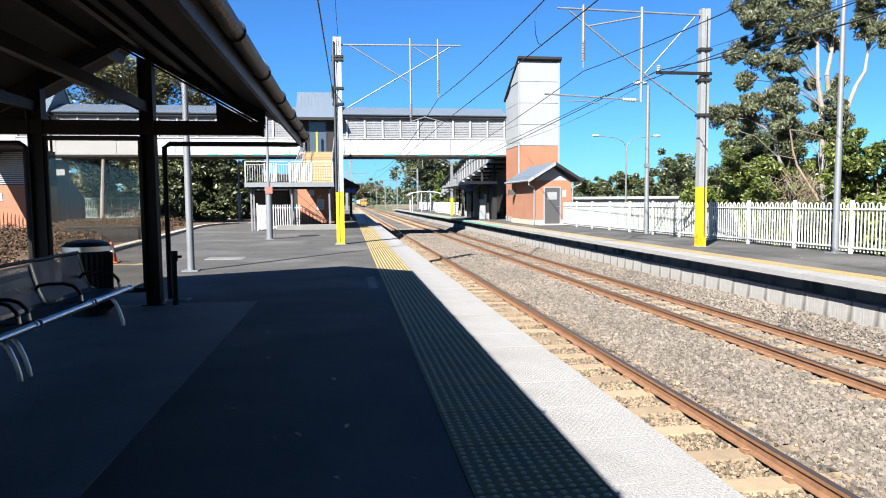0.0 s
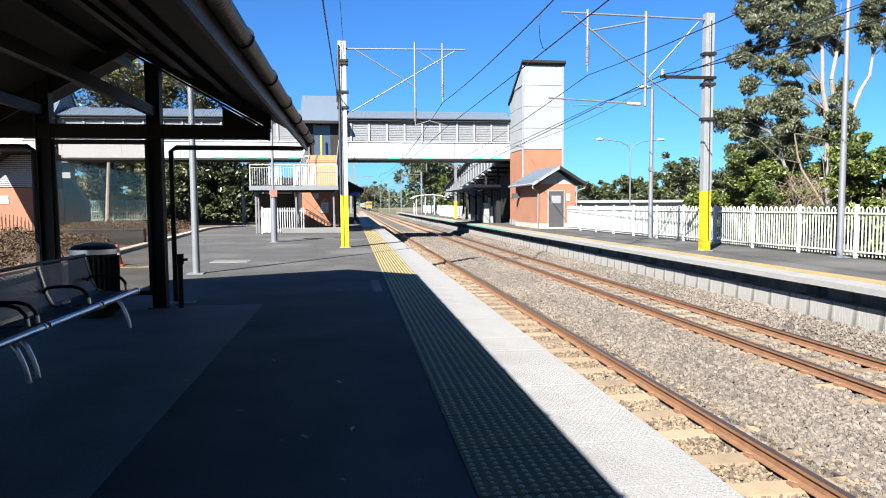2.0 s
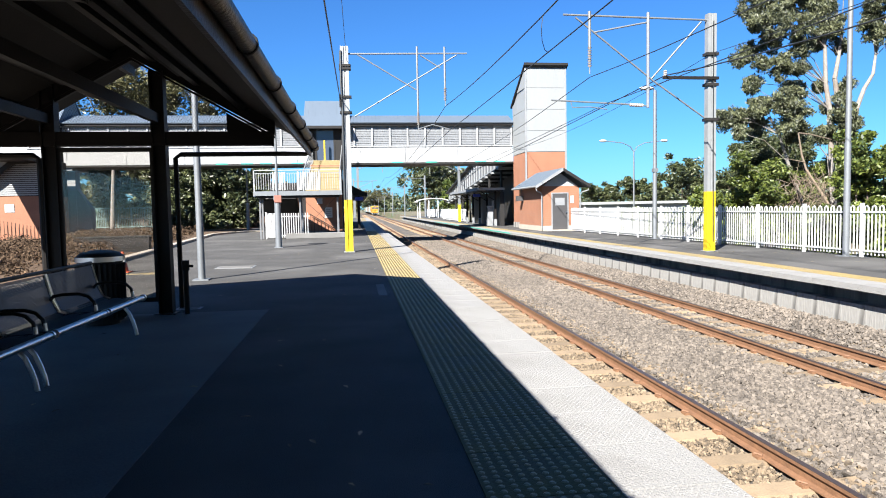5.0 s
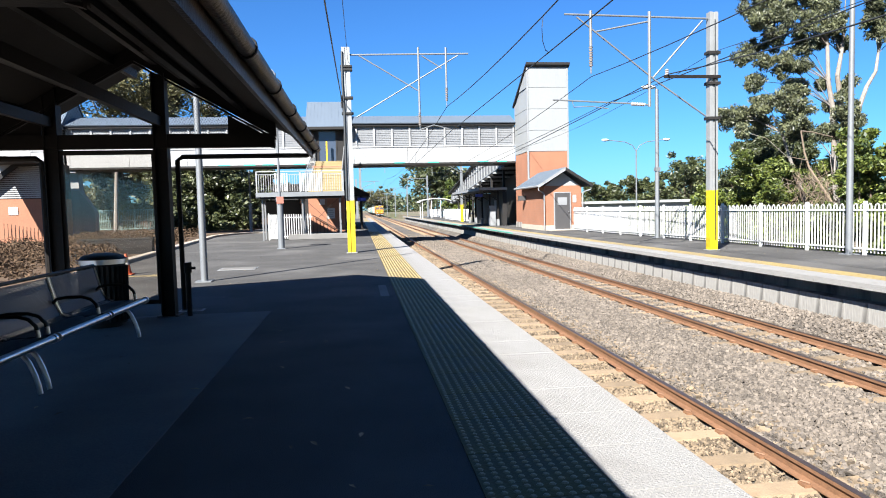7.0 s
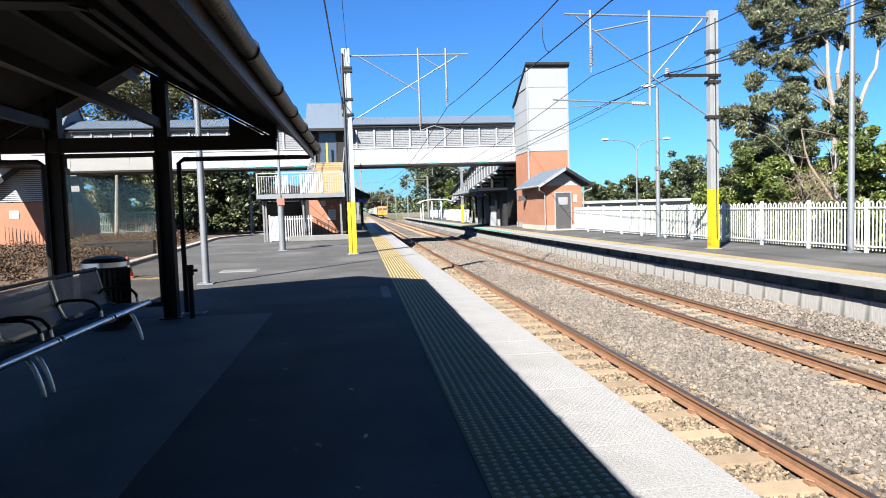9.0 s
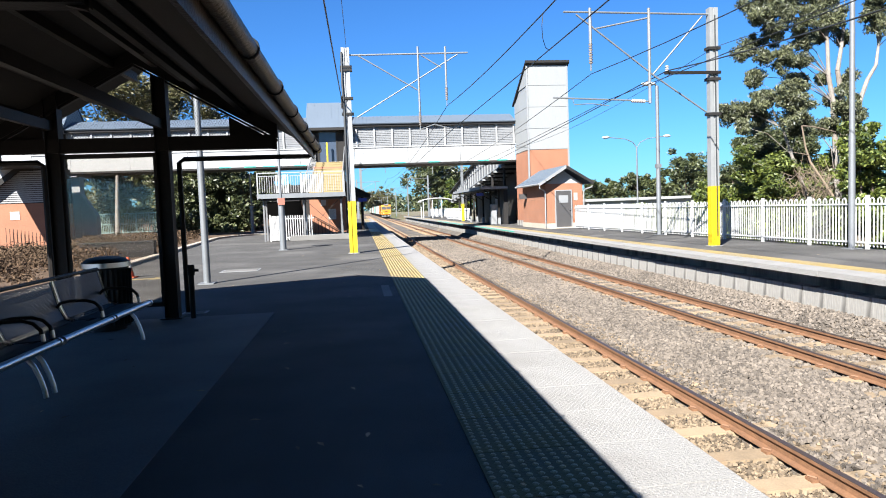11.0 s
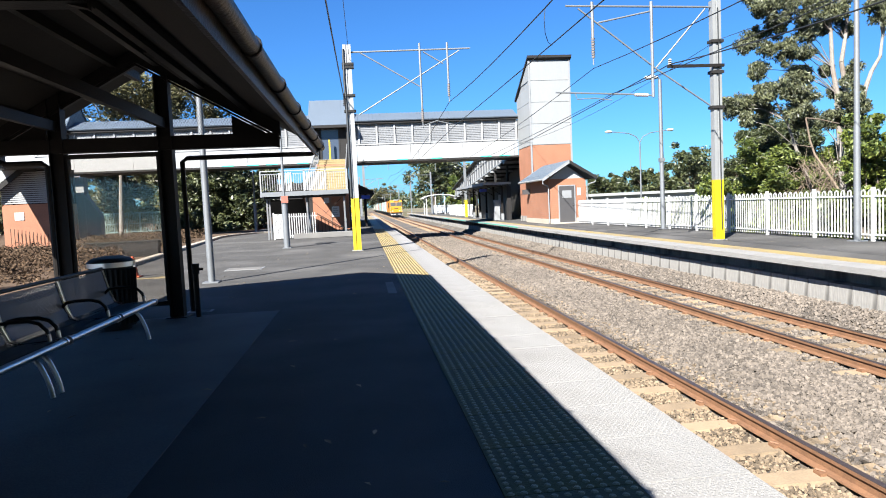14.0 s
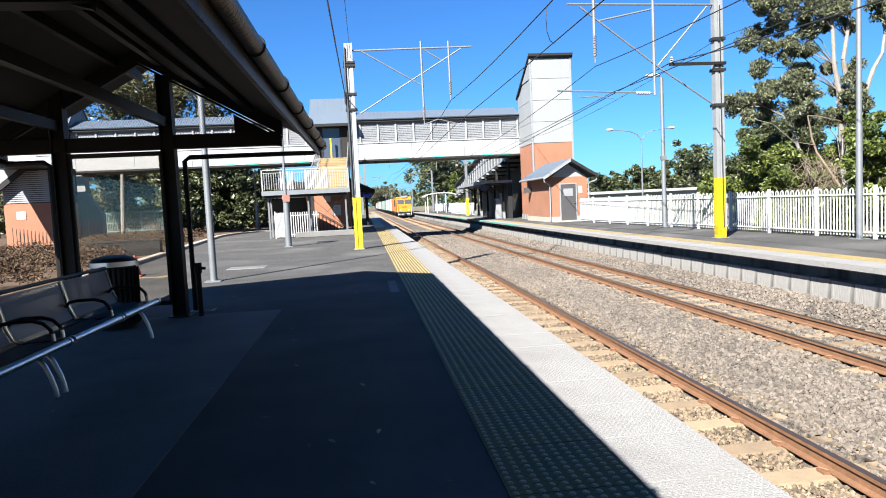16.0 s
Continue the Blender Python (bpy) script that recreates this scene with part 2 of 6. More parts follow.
def bar(bm, p, q, w, h):
    """A square bar from p to q: w wide sideways, h high."""
    p, q = Vector(p), Vector(q)
    d = (q - p).normalized()
    up = Vector((0, 0, 1)) if abs(d.z) < 0.95 else Vector((0, 1, 0))
    a = d.cross(up).normalized() * w / 2
    b = a.cross(d).normalized() * h / 2
    v = [bm.verts.new(c + s * a + u * b) for c in (p, q) for s, u in ((-1, -1), (1, -1), (1, 1), (-1, 1))]
    for k in range(4):
        bm.faces.new((v[k], v[(k + 1) % 4], v[4 + (k + 1) % 4], v[4 + k]))
    bm.faces.new(v[3::-1])
    bm.faces.new(v[4:])


def prism(bm, outline, axis, lo, hi):
    """An outline of (u, v) drawn out along an axis: x: (y, z), y: (x, z), z: (x, y)."""
    def at(u, v, w):
        return {"x": (w, u, v), "y": (u, w, v), "z": (u, v, w)}[axis]
    lo_v = [bm.verts.new(at(u, v, lo)) for u, v in outline]
    hi_v = [bm.verts.new(at(u, v, hi)) for u, v in outline]
    n = len(outline)
    for k in range(n):
        bm.faces.new((lo_v[k], lo_v[(k + 1) % n], hi_v[(k + 1) % n], hi_v[k]))
    bm.faces.new(lo_v[::-1])
    bm.faces.new(hi_v)


def B():
    return bmesh.new()


def boxes(*rows):
    bm = B()
    for r in rows:
        box(bm, *r)
    return bm


def mesh_of(name, bm, material, smooth=False, bevel=0.0):
    bmesh.ops.recalc_face_normals(bm, faces=bm.faces)
    if bevel:
        bmesh.ops.bevel(bm, geom=list(bm.edges), offset=bevel, segments=1, affect="EDGES", clamp_overlap=True)
    me = bpy.data.meshes.new(name)
    bm.to_mesh(me)
    bm.free()
    me.materials.append(material)
    if smooth:
        me.shade_smooth()
        me.set_sharp_from_angle(angle=radians(40))
    return me


def part(name, bm, material, parent=None, label="", smooth=False, bevel=0.0):
    """One mesh object under its thing, built in the thing's space."""
    ob = new(name, mesh_of(name, bm, material, smooth, bevel))
    ob.parent = parent
    return tagged(ob, label)


def share(name, me, parent, x=0, y=0, z=0, rz=0):
    """One more piece on a mesh that alike pieces share."""
    ob = new(name, me)
    ob.parent = parent
    ob.matrix_basis = pose(x, y, z, 0, 0, rz)
    return ob


def thing(name, x, y, z, label, category, group="", kind="", rz=0):
    ob = new(name)
    ob.empty_display_size = 0.2
    ob.matrix_basis = pose(x, y, z, 0, 0, rz)
    return tagged(ob, label, category, group, kind)


def struct(name, bm, material, label, category, bevel=0.0, smooth=False):
    ob = new(name, mesh_of(name, bm, material, smooth, bevel))
    return tagged(ob, label, category, kind="structure")


def raw(name, verts, faces, material, smooth=False):
    me = bpy.data.meshes.new(name)
    me.from_pydata(verts, [], faces)
    me.materials.append(material)
    if smooth:
        me.shade_smooth()
    return new(name, me)


# the large structure: ground, platforms, tracks
FE = 6.75          # far platform's edge
RAIL_Z = -0.93     # rail heads
NEAR_C, FAR_C = 1.48, 5.27
BED = -1.13

g = B()
bmesh.ops.create_grid(g, x_segments=8, y_segments=8, size=2500)
bmesh.ops.translate(g, verts=g.verts, vec=(0, 1500, -1.6))
struct("ground", g, EARTH, "dry grassy ground reaching to the horizon", "ground")
struct("track_bed", boxes((-0.35, 7.2, -30, 512, -1.9, BED)), BALLAST, "grey ballast bed with rusty stains under the tracks", "track bed")
struct("embankment", boxes((10.62, 60, -30, 400, -1.9, -0.25)), EARTH, "dry ground behind the far platform", "ground")
bed = B()
prism(bed, [(-70, -20), (-7.62, -20), (-7.62, 6.2), (-10.6, 40), (-10.6, 300), (-70, 300)], "z", -1.9, 0.02)
struct("garden_bed", bed, MULCH, "brown bark mulch bed beside the platform", "garden bed")

deck = B()
prism(deck, [(-7.32, -14), (-1.235, -14), (-1.235, 110), (-10.28, 110), (-10.28, 40), (-7.32, 6.2)], "z", -1.4, 0.0)
platform_near = struct("platform_near", deck, ASPHALT, "dark grey asphalt platform with patched areas", "platform")
struct("platform_wall_near", boxes((-1.235, -0.12, -14, 110, -1.4, -0.18)), CONC, "concrete platform wall under the coping", "wall")
pf = B()
prism(pf, [(FE + 1.05, -1.4), (10.62, -1.4), (10.62, 0.0), (FE + 1.38, 0.0), (FE + 1.05, -0.07)], "y", -14, 130)
platform_far = struct("platform_far", pf, ASPHALT, "grey asphalt platform across the tracks", "platform")
wall_far = struct("platform_wall_far", boxes((FE + 0.31, FE + 1.05, -14, 130, -1.4, -0.47), (FE + 0.62, FE + 1.05, -14, 130, -0.47, -0.175)), CONC, "stained concrete wall under the far platform", "wall")
struct("shelter_floor", boxes((-7.0, -3.07, -9, 9.42, -0.1, 0.006)), SLAB, "pale concrete slab floor under the shelter", "floor")
kerb = B()
prism(kerb, [(-7.62, -14), (-7.32, -14), (-7.32, 6.2), (-10.28, 40), (-10.6, 40), (-7.62, 6.2)], "z", -0.3, 0.11)
struct("kerb", kerb, KERB, "cream painted concrete kerb along the garden bed", "kerb", bevel=0.02)
kb = B()
for k in range(8):
    a0, a1 = radians(k * 9), radians((k + 1) * 9)
    p0 = Vector((-7.2 - 3.24 * math.cos(a0), 40 + 6 * math.sin(a0), 0))
    p1 = Vector((-7.2 - 3.24 * math.cos(a1), 40 + 6 * math.sin(a1), 0))
    bar(kb, p0, p1, 0.3, 0.22)
struct("kerb_bend", kb, KERB, "cream kerb curving round the platform's end", "kerb")


sh = B()
prism(sh, [(6.25, BED - 0.02), (FE + 0.33, BED - 0.02), (FE + 0.33, -0.86), (6.75, -0.90), (6.45, -1.04)], "y", -14, 130)
struct("ballast_shoulder", sh, BALLAST, "ballast heaped against the far platform wall", "track bed")


def wall_panels():
    """Precast panels of the far platform's wall, each proud of the joints behind."""
    me = mesh_of("wall_panel", boxes((0, 0.03, 0.008, 0.592, -1.2, -0.46)), CONC)
    rng = random.Random(4)
    for k in range(110):
        share("wall_panel", me, wall_far, FE + 0.272 + rng.uniform(-0.006, 0.006), 2 + k * 0.6, rng.uniform(-0.008, 0.008))


wall_panels()


# the waiting shelter on the near platform
RX, RZ, PITCH = -4.74, 3.72, 0.565     # ridge and slope
EAVE_R, EAVE_L, ROOF0, ROOF1 = -2.43, -7.08, -10.5, 10.5


def roof_z(x):
    return RZ - PITCH * abs(x - RX)


def shelter():
    s = thing("platform_shelter", RX, 0, 0, "open waiting shelter with dark steel frame and gabled roof", "shelter")
    ox = RX

    def P(name, bm, m, label="", smooth=False, parent=None):
        bmesh.ops.translate(bm, verts=bm.verts, vec=(-ox, 0, 0))
        return part(name, bm, m, parent or s, label, smooth)

    for side, eave in ((1, EAVE_R), (-1, EAVE_L)):
        # ribbed sheet: a zigzag section swept down the slope
        bm = B()
        n = int((ROOF1 - ROOF0) / 0.19)
        rows = []
        for k in range(n):
            y = ROOF0 + k * 0.19
            for dy, dz in ((0, 0), (0.12, 0), (0.135, 0.028), (0.175, 0.028)):
                rows.append((bm.verts.new((RX, y + dy, RZ + dz)), bm.verts.new((eave, y + dy, roof_z(eave) + dz))))
        for a, b in zip(rows, rows[1:]):
            bm.faces.new((a[0], b[0], b[1], a[1]))
        P("roof_sheet", bm, ROOFBLUE)
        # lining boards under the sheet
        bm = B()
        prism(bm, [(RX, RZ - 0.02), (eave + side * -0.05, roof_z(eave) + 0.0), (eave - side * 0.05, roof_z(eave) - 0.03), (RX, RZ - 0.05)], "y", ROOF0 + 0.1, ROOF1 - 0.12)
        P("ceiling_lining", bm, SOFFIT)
        for f in (0.12, 0.36, 0.62):
            x = RX + (eave - RX) * f
            bm = B()
            prism(bm, [(x - 0.04, roof_z(x - 0.04) - 0.04), (x + 0.04, roof_z(x + 0.04) - 0.04), (x + 0.04, roof_z(x) - 0.15), (x - 0.04, roof_z(x) - 0.15)], "y", ROOF0 + 0.15, ROOF1 - 0.2)
            P("purlin", bm, STEELDK)
        # fascia and round-lipped gutter
        bm = boxes((eave - side * 0.06 - 0.015, eave - side * 0.06 + 0.015, ROOF0, ROOF1 - 0.05, roof_z(eave) - 0.19, roof_z(eave) + 0.0))
        P("fascia", bm, GUTTER)
        bm = B()
        c = eave + side * 0.012
        arc = [(c + side * 0.056 * math.cos(a), roof_z(eave) - 0.05 + 0.056 * math.sin(a)) for a in [radians(d) for d in range(-190, 40, 23)]]
        arc2 = [(c + side * 0.049 * math.cos(a), roof_z(eave) - 0.05 + 0.049 * math.sin(a)) for a in [radians(d) for d in range(17, -195, -23)]]
        prism(bm, arc + arc2, "y", ROOF0, ROOF1)
        P("gutter", bm, GUTTER, "brown metal half-round gutter", True)
        for k in range(14):
            bm = B()
            y = ROOF1 - 0.45 - k * 1.2
            pipe(bm, [(c + side * 0.062 * math.cos(radians(d)), y, roof_z(eave) - 0.05 + 0.062 * math.sin(radians(d))) for d in range(-180, 61, 30)], 0.007, 5)
            P("gutter_bracket", bm, GREYDK)
    # trusses
    for y in (9.4, 3.05, -3.5, -10.0):
        for side in (1, -1):
            e = RX + side * 1.84
            bm = B()
            prism(bm, [(RX, RZ - 0.06), (e, roof_z(e) - 0.06), (e, roof_z(e) - 0.245), (RX, RZ - 0.245)], "y", y - 0.05, y + 0.05)
            P("rafter", bm, STEELDK)
            bm = B()
            slit = 0.257 if side > 0 else 0.245
            prism(bm, [(RX, RZ - slit), (e, roof_z(e) - slit), (e, roof_z(e) - 0.287), (RX, RZ - 0.287)], "y", y - 0.03, y + 0.03)
            P("gable_trim", bm, STEELDK)
            bm = B()
            prism(bm, [(RX + side * 1.2, roof_z(RX + 1.2) - 0.3), (RX + side * 1.82, roof_z(RX + 1.82) - 0.3), (RX + side * 1.82, 2.28), (RX + side * 1.2, 2.43)], "y", y - 0.02, y + 0.02)
            P("gusset_plate", bm, STEELDK)
        P("bottom_chord", boxes((RX - 1.95, RX + 1.82, y - 0.06, y + 0.06, 2.30, 2.485)), STEELDK)
        for x in (-4.43, -5.815):
            bm = B()
            sec = [(-0.09, -0.08), (-0.075, -0.08), (-0.075, -0.012), (0.075, -0.012), (0.075, -0.08), (0.09, -0.08), (0.09, 0.08), (0.075, 0.08), (0.075, 0.012), (-0.075, 0.012), (-0.075, 0.08), (-0.09, 0.08)]
            prism(bm, [(x + u, y + v) for u, v in sec], "z", 0, 3.3)
            P("post", bm, STEELDK)
            P("base_plate", boxes((x - 0.14, x + 0.14, y - 0.13, y + 0.13, 0, 0.02)), GREYDK, parent=None)
    for x, z in ((-4.43, 2.59), (-5.815, 2.59)):
        P("longitudinal_beam", boxes((x - 0.035, x + 0.035, -9.5, 9.32, z, z + 0.13)), STEELDK)
    # end screen: framed glass between the two posts
    P("screen_frame", boxes((-5.73, -4.52, 9.36, 9.40, 2.22, 2.28), (-5.73, -4.52, 9.36, 9.40, 0.18, 0.24), (-5.73, -5.69, 9.36, 9.40, 0.24, 2.22), (-4.56, -4.52, 9.36, 9.40, 0.24, 2.22)), GREYDK)
    P("glass_pane", boxes((-5.69, -4.56, 9.376, 9.384, 0.24, 2.22)), glass_mat("grimy_glass", (0.92, 0.9, 0.87), 0.05), "grimy tinted glass pane")
    # bird mesh in the gable
    bm = B()
    for k in range(-40, 41):
        for s2 in (-1, 1):
            x0, z0 = RX + k * 0.035, 2.485
            h = 0.9
            pts = []
            for q in (0, h):
                xx = x0 + s2 * q * 0.6
                pts.append((xx, z0 + q))
            top = RZ - 0.275 - PITCH * abs(pts[1][0] - RX)
            if top < z0:
                continue
            if pts[1][1] > top:
                fq = (RZ - 0.275 - PITCH * abs(x0 - RX) - z0) / h
                fq = max(0.0, min(1.0, fq))
                pts[1] = (x0 + s2 * h * fq * 0.6, z0 + h * fq)
            if abs(pts[0][0] - RX) < 1.3 and pts[1][1] > z0 + 0.02:
                cyl(bm, (pts[0][0], 9.43, pts[0][1]), (pts[1][0], 9.43, pts[1][1]), 0.0016, n=3, caps=False)
    P("bird_mesh", bm, GREYDK)
    # downpipes: across from the gutter, then down beside the posts
    bm = B()
    pipe(bm, [(EAVE_R + 0.02, 10.3, 2.34), (EAVE_R - 0.12, 10.15, 2.24), (-2.85, 9.62, 2.20), (-4.22, 9.62, 2.20), (-4.29, 9.62, 2.15), (-4.29, 9.62, 0.05)], 0.034, 6)
    P("downpipe", bm, STEELDK, smooth=True)
    bm = B()
    pipe(bm, [(EAVE_L - 0.02, 10.3, 2.34), (EAVE_L + 0.35, 9.95, 2.22), (-6.6, 9.62, 2.20), (-6.14, 9.62, 2.20), (-6.06, 9.62, 2.15), (-6.06, 9.62, 0.05)], 0.04, 8)
    P("downpipe", bm, STEELDK, smooth=True)
    # fluorescent fitting and its conduit under the slope
    P("light_fitting", boxes((-4.11, -3.99, 7.65, 9.2, 3.19, 3.27)), SOFFIT, "unlit grey batten light fitting")
    bm = B()
    cyl(bm, (-4.05, -3.2, 3.25), (-4.05, 7.65, 3.25), 0.018, n=6)
    P("conduit", bm, SOFFIT)
    # unseen back wall with solid lower boards, added behind the seats to block light
    P("back_screen", boxes((-6.0, -5.94, -9, 3.4, 0.15, 2.1)), GREYDK)
    # unseen gable wall added behind the view, to block sky light
    bm = B()
    prism(bm, [(EAVE_L + 0.1, 0.0), (EAVE_R - 0.1, 0.0), (EAVE_R - 0.1, roof_z(EAVE_R - 0.1) - 0.06), (RX, RZ - 0.06), (EAVE_L + 0.1, roof_z(EAVE_L + 0.1) - 0.06)], "y", -3.45, -3.3)
    P("end_wall", bm, GREYDK)


shelter()


def bench():
    b = thing("platform_bench", -4.63, 5.58, 0, "row of perforated steel seats with tube armrests, in shade", "bench")
    w = 1.13                                    # one double seat
    ends = [-2 * w, -w, 0.0, w, 2 * w]
    for a, c in zip(ends, ends[1:]):
        bm = B()
        cyl(bm, (0.38, a + 0.07, 0.43), (0.38, c - 0.005, 0.43), 0.031, n=14)
        part("front_tube", bm, STAINLESS, b, "polished stainless tube along the seat front", True)
        for y in (a + 0.05, c - 0.03):
            bm = B()
            cyl(bm, (0.38, y, 0.43), (0.38, y + 0.03, 0.43), 0.038, n=14)
            part("tube_collar", bm, STAINLESS, b, "", True)
    bm = B()
    cyl(bm, (-0.165, ends[0], 0.845), (-0.165, ends[-1], 0.845), 0.018, n=10)
    part("top_tube", bm, BLACKRUB, b, "", True)
    seat_m = perforated_mat("seat_steel", (0.03, 0.032, 0.036), 0.3)
    sec = [(0.35, 0.455), (0.16, 0.44), (0.03, 0.435), (-0.04, 0.46), (-0.085, 0.56), (-0.15, 0.82)]
    for a, c in zip(ends, ends[1:]):
        bm = B()
        prism(bm, sec + [(x - 0.012, z - 0.014) for x, z in sec[::-1]], "y", a + 0.025, c - 0.025)
        part("seat_shell", bm, seat_m, b)
        for yy in (a + 0.02, c - 0.02):
            bm = B()
            pipe(bm, [(x + 0.004, yy, z + 0.004) for x, z in sec[2:]], 0.009, 6)
            part("shell_edge", bm, STAINLESS, b, "", True)
    for y in (-2 * w + 0.06, -w, -0.11, 0.05, w - 0.05, 2 * w - 0.14):
        bm = B()
        pipe(bm, [(-0.10, y, 0.57), (-0.06, y, 0.615), (0.02, y, 0.63), (0.17, y, 0.63), (0.25, y, 0.605), (0.3, y, 0.55), (0.315, y, 0.47)], 0.016, 10)
        part("armrest", bm, BLACKRUB, b, "", True)
        bm = B()
        cyl(bm, (0.31, y, 0.52), (0.316, y, 0.46), 0.0175, n=10)
        part("arm_cap", bm, STAINLESS, b, "bright steel end of the armrest", True)
    for y in (-2 * w + 0.1, -w, -0.11, 0.04, 2 * w - 0.04):
        bm = B()
        pipe(bm, [(0.06, y, 0.40), (0.16, y, 0.36), (0.23, y, 0.27), (0.27, y, 0.17), (0.295, y, 0.08), (0.305, y, 0.012)], 0.02, 10)
        part("leg", bm, STAINLESS, b, "curved stainless tube leg", True)
    for x in (0.0, 0.16):
        part("seat_beam", boxes((x - 0.025, x + 0.025, ends[0] + 0.1, ends[-1] - 0.1, 0.375, 0.425)), BLACKRUB, b)


bench()


def litter_bin():
    t = thing("litter_bin", -5.03, 8.75, 0, "black round litter bin with a stainless rim and lid", "bin")
    bm = B()
    cyl(bm, (0, 0, 0.05), (0, 0, 0.80), 0.25, 0.26, 24)
    part("body", bm, BINBLACK, t, "", True)
    for k in range(30):
        a = k * math.tau / 30
        bm = B()
        bar(bm, (0.262 * math.cos(a), 0.262 * math.sin(a), 0.08), (0.272 * math.cos(a), 0.272 * math.sin(a), 0.77), 0.03, 0.012)
        part("slat", bm, BINBLACK, t)
    bm = B()
    cyl(bm, (0, 0, 0.80), (0, 0, 0.86), 0.285, 0.285, 28)
    part("rim", bm, STAINLESS, t, "bright stainless rim", True)
    bm = B()
    cyl(bm, (0, 0, 0.86), (0, 0, 0.91), 0.28, 0.22, 28)
    cyl(bm, (0, 0, 0.91), (0, 0, 0.935), 0.22, 0.1, 28)
    part("lid", bm, BLACKRUB, t, "", True)
    bm = B()
    cyl(bm, (0, 0, 0), (0, 0, 0.05), 0.2, n=20)
    part("foot", bm, GREYDK, t, "", True)


litter_bin()


def traffic_cone():
    t = thing("traffic_cone", -7.32, 16.3, 0, "orange traffic cone with a white band on the asphalt", "cone")
    CONE = mat("cone_orange", (0.356, 0.0633, 0.0173), 0.5, vary=0.08)
    part("base", boxes((-0.17, 0.17, -0.17, 0.17, 0, 0.03)), CONE, t, bevel=0.01)
    for nm, z0, z1, m in (("cone_body", 0.03, 0.24, CONE), ("reflective_band", 0.24, 0.36, WHITE), ("cone_tip", 0.36, 0.5, CONE)):
        bm = B()
        cyl(bm, (0, 0, z0), (0, 0, z1), 0.125 - 0.19 * z0, 0.125 - 0.19 * z1, 16)
        part(nm, bm, m, t, "", True)
    p = thing("painted_arrow", -6.75, 15.8, 0, "faded yellow arrow painted on the asphalt", "marking", kind="structure")
    bm = B()
    prism(bm, [(-0.5, -0.12), (0.1, -0.1), (0.1, -0.3), (0.6, 0.0), (0.1, 0.3), (0.1, 0.1), (-0.5, 0.1)], "z", 0.0, 0.004)
    part("arrow", bm, TACTILE, p)


traffic_cone()


def standpipe():
    t = thing("standpipe", -4.14, 9.3, 0, "short dark standpipe with a tap beside the post", "standpipe")
    bm = B()
    cyl(bm, (0, 0, 0), (0, 0, 0.62), 0.035, n=10)
    part("pipe", bm, STEELDK, t, "", True)
    bm = B()
    cyl(bm, (0, 0, 0.6), (0, 0, 0.74), 0.05, n=10)
    cyl(bm, (0, 0, 0.66), (0.1, 0, 0.66), 0.018, n=8)
    part("tap", bm, STEELDK, t, "", True)


standpipe()


# lift tower, hut, footbridge, stairs
def lift_tower():
    x0, x1, y0, y1 = 9.0, 11.62, 40.87, 44.25
    t = thing("lift_tower", x0, y0, 0, "tall white-clad lift tower on an orange brick base", "lift tower")
    w, d = x1 - x0, y1 - y0
    part("brick_base", boxes((0, w, 0, d, 0.35, 4.85)), BRICK, t, "orange rendered base")
    part("plinth", boxes((-0.03, w + 0.03, -0.03, d + 0.03, 0, 0.35)), CONC, t)
    bm = B()
    prism(bm, [(0, 4.85), (d, 4.85), (d, 8.25), (0, 10.2)], "x", 0.02, w - 0.02)
    part("core", bm, GREYMID, t)
    edges = [4.87, 6.2, 7.55, 8.9, 10.18]
    for a, b in zip(edges, edges[1:]):
        part("cladding_panel", boxes((0.03, w - 0.03, -0.03, 0.02, a + 0.012, b - 0.012)), TOWERCLAD, t)
        bm = B()
        top = [min(b - 0.012, 10.15 - (y / d) * 1.95) for y in (0, d)]
        if a + 0.05 < top[1]:
            prism(bm, [(0.03, a + 0.012), (d - 0.03, a + 0.012), (d - 0.03, top[1]), (0.03, top[0])], "x", -0.03, 0.02)
        else:
            ya = d * (10.15 - a - 0.012) / 1.95
            yb = d * (10.15 - top[0]) / 1.95
            prism(bm, [(0.03, a + 0.012), (min(ya, d - 0.03), a + 0.012), (max(yb, 0.04), top[0]), (0.03, top[0])], "x", -0.03, 0.02)
        part("cladding_panel", bm, TOWERCLAD, t)
    for x, y in ((0, 0), (w, 0)):
        part("corner_trim", boxes((x - 0.05, x + 0.05, -0.06, 0.03, 0.4, 10.2)), GREYMID, t)
    bm = B()
    prism(bm, [(-0.25, 10.28), (d + 0.2, 8.13), (d + 0.2, 8.28), (-0.25, 10.43)], "x", -0.12, w + 0.12)
    part("roof", bm, GREYDK, t, "dark sloping steel roof edge")


lift_tower()


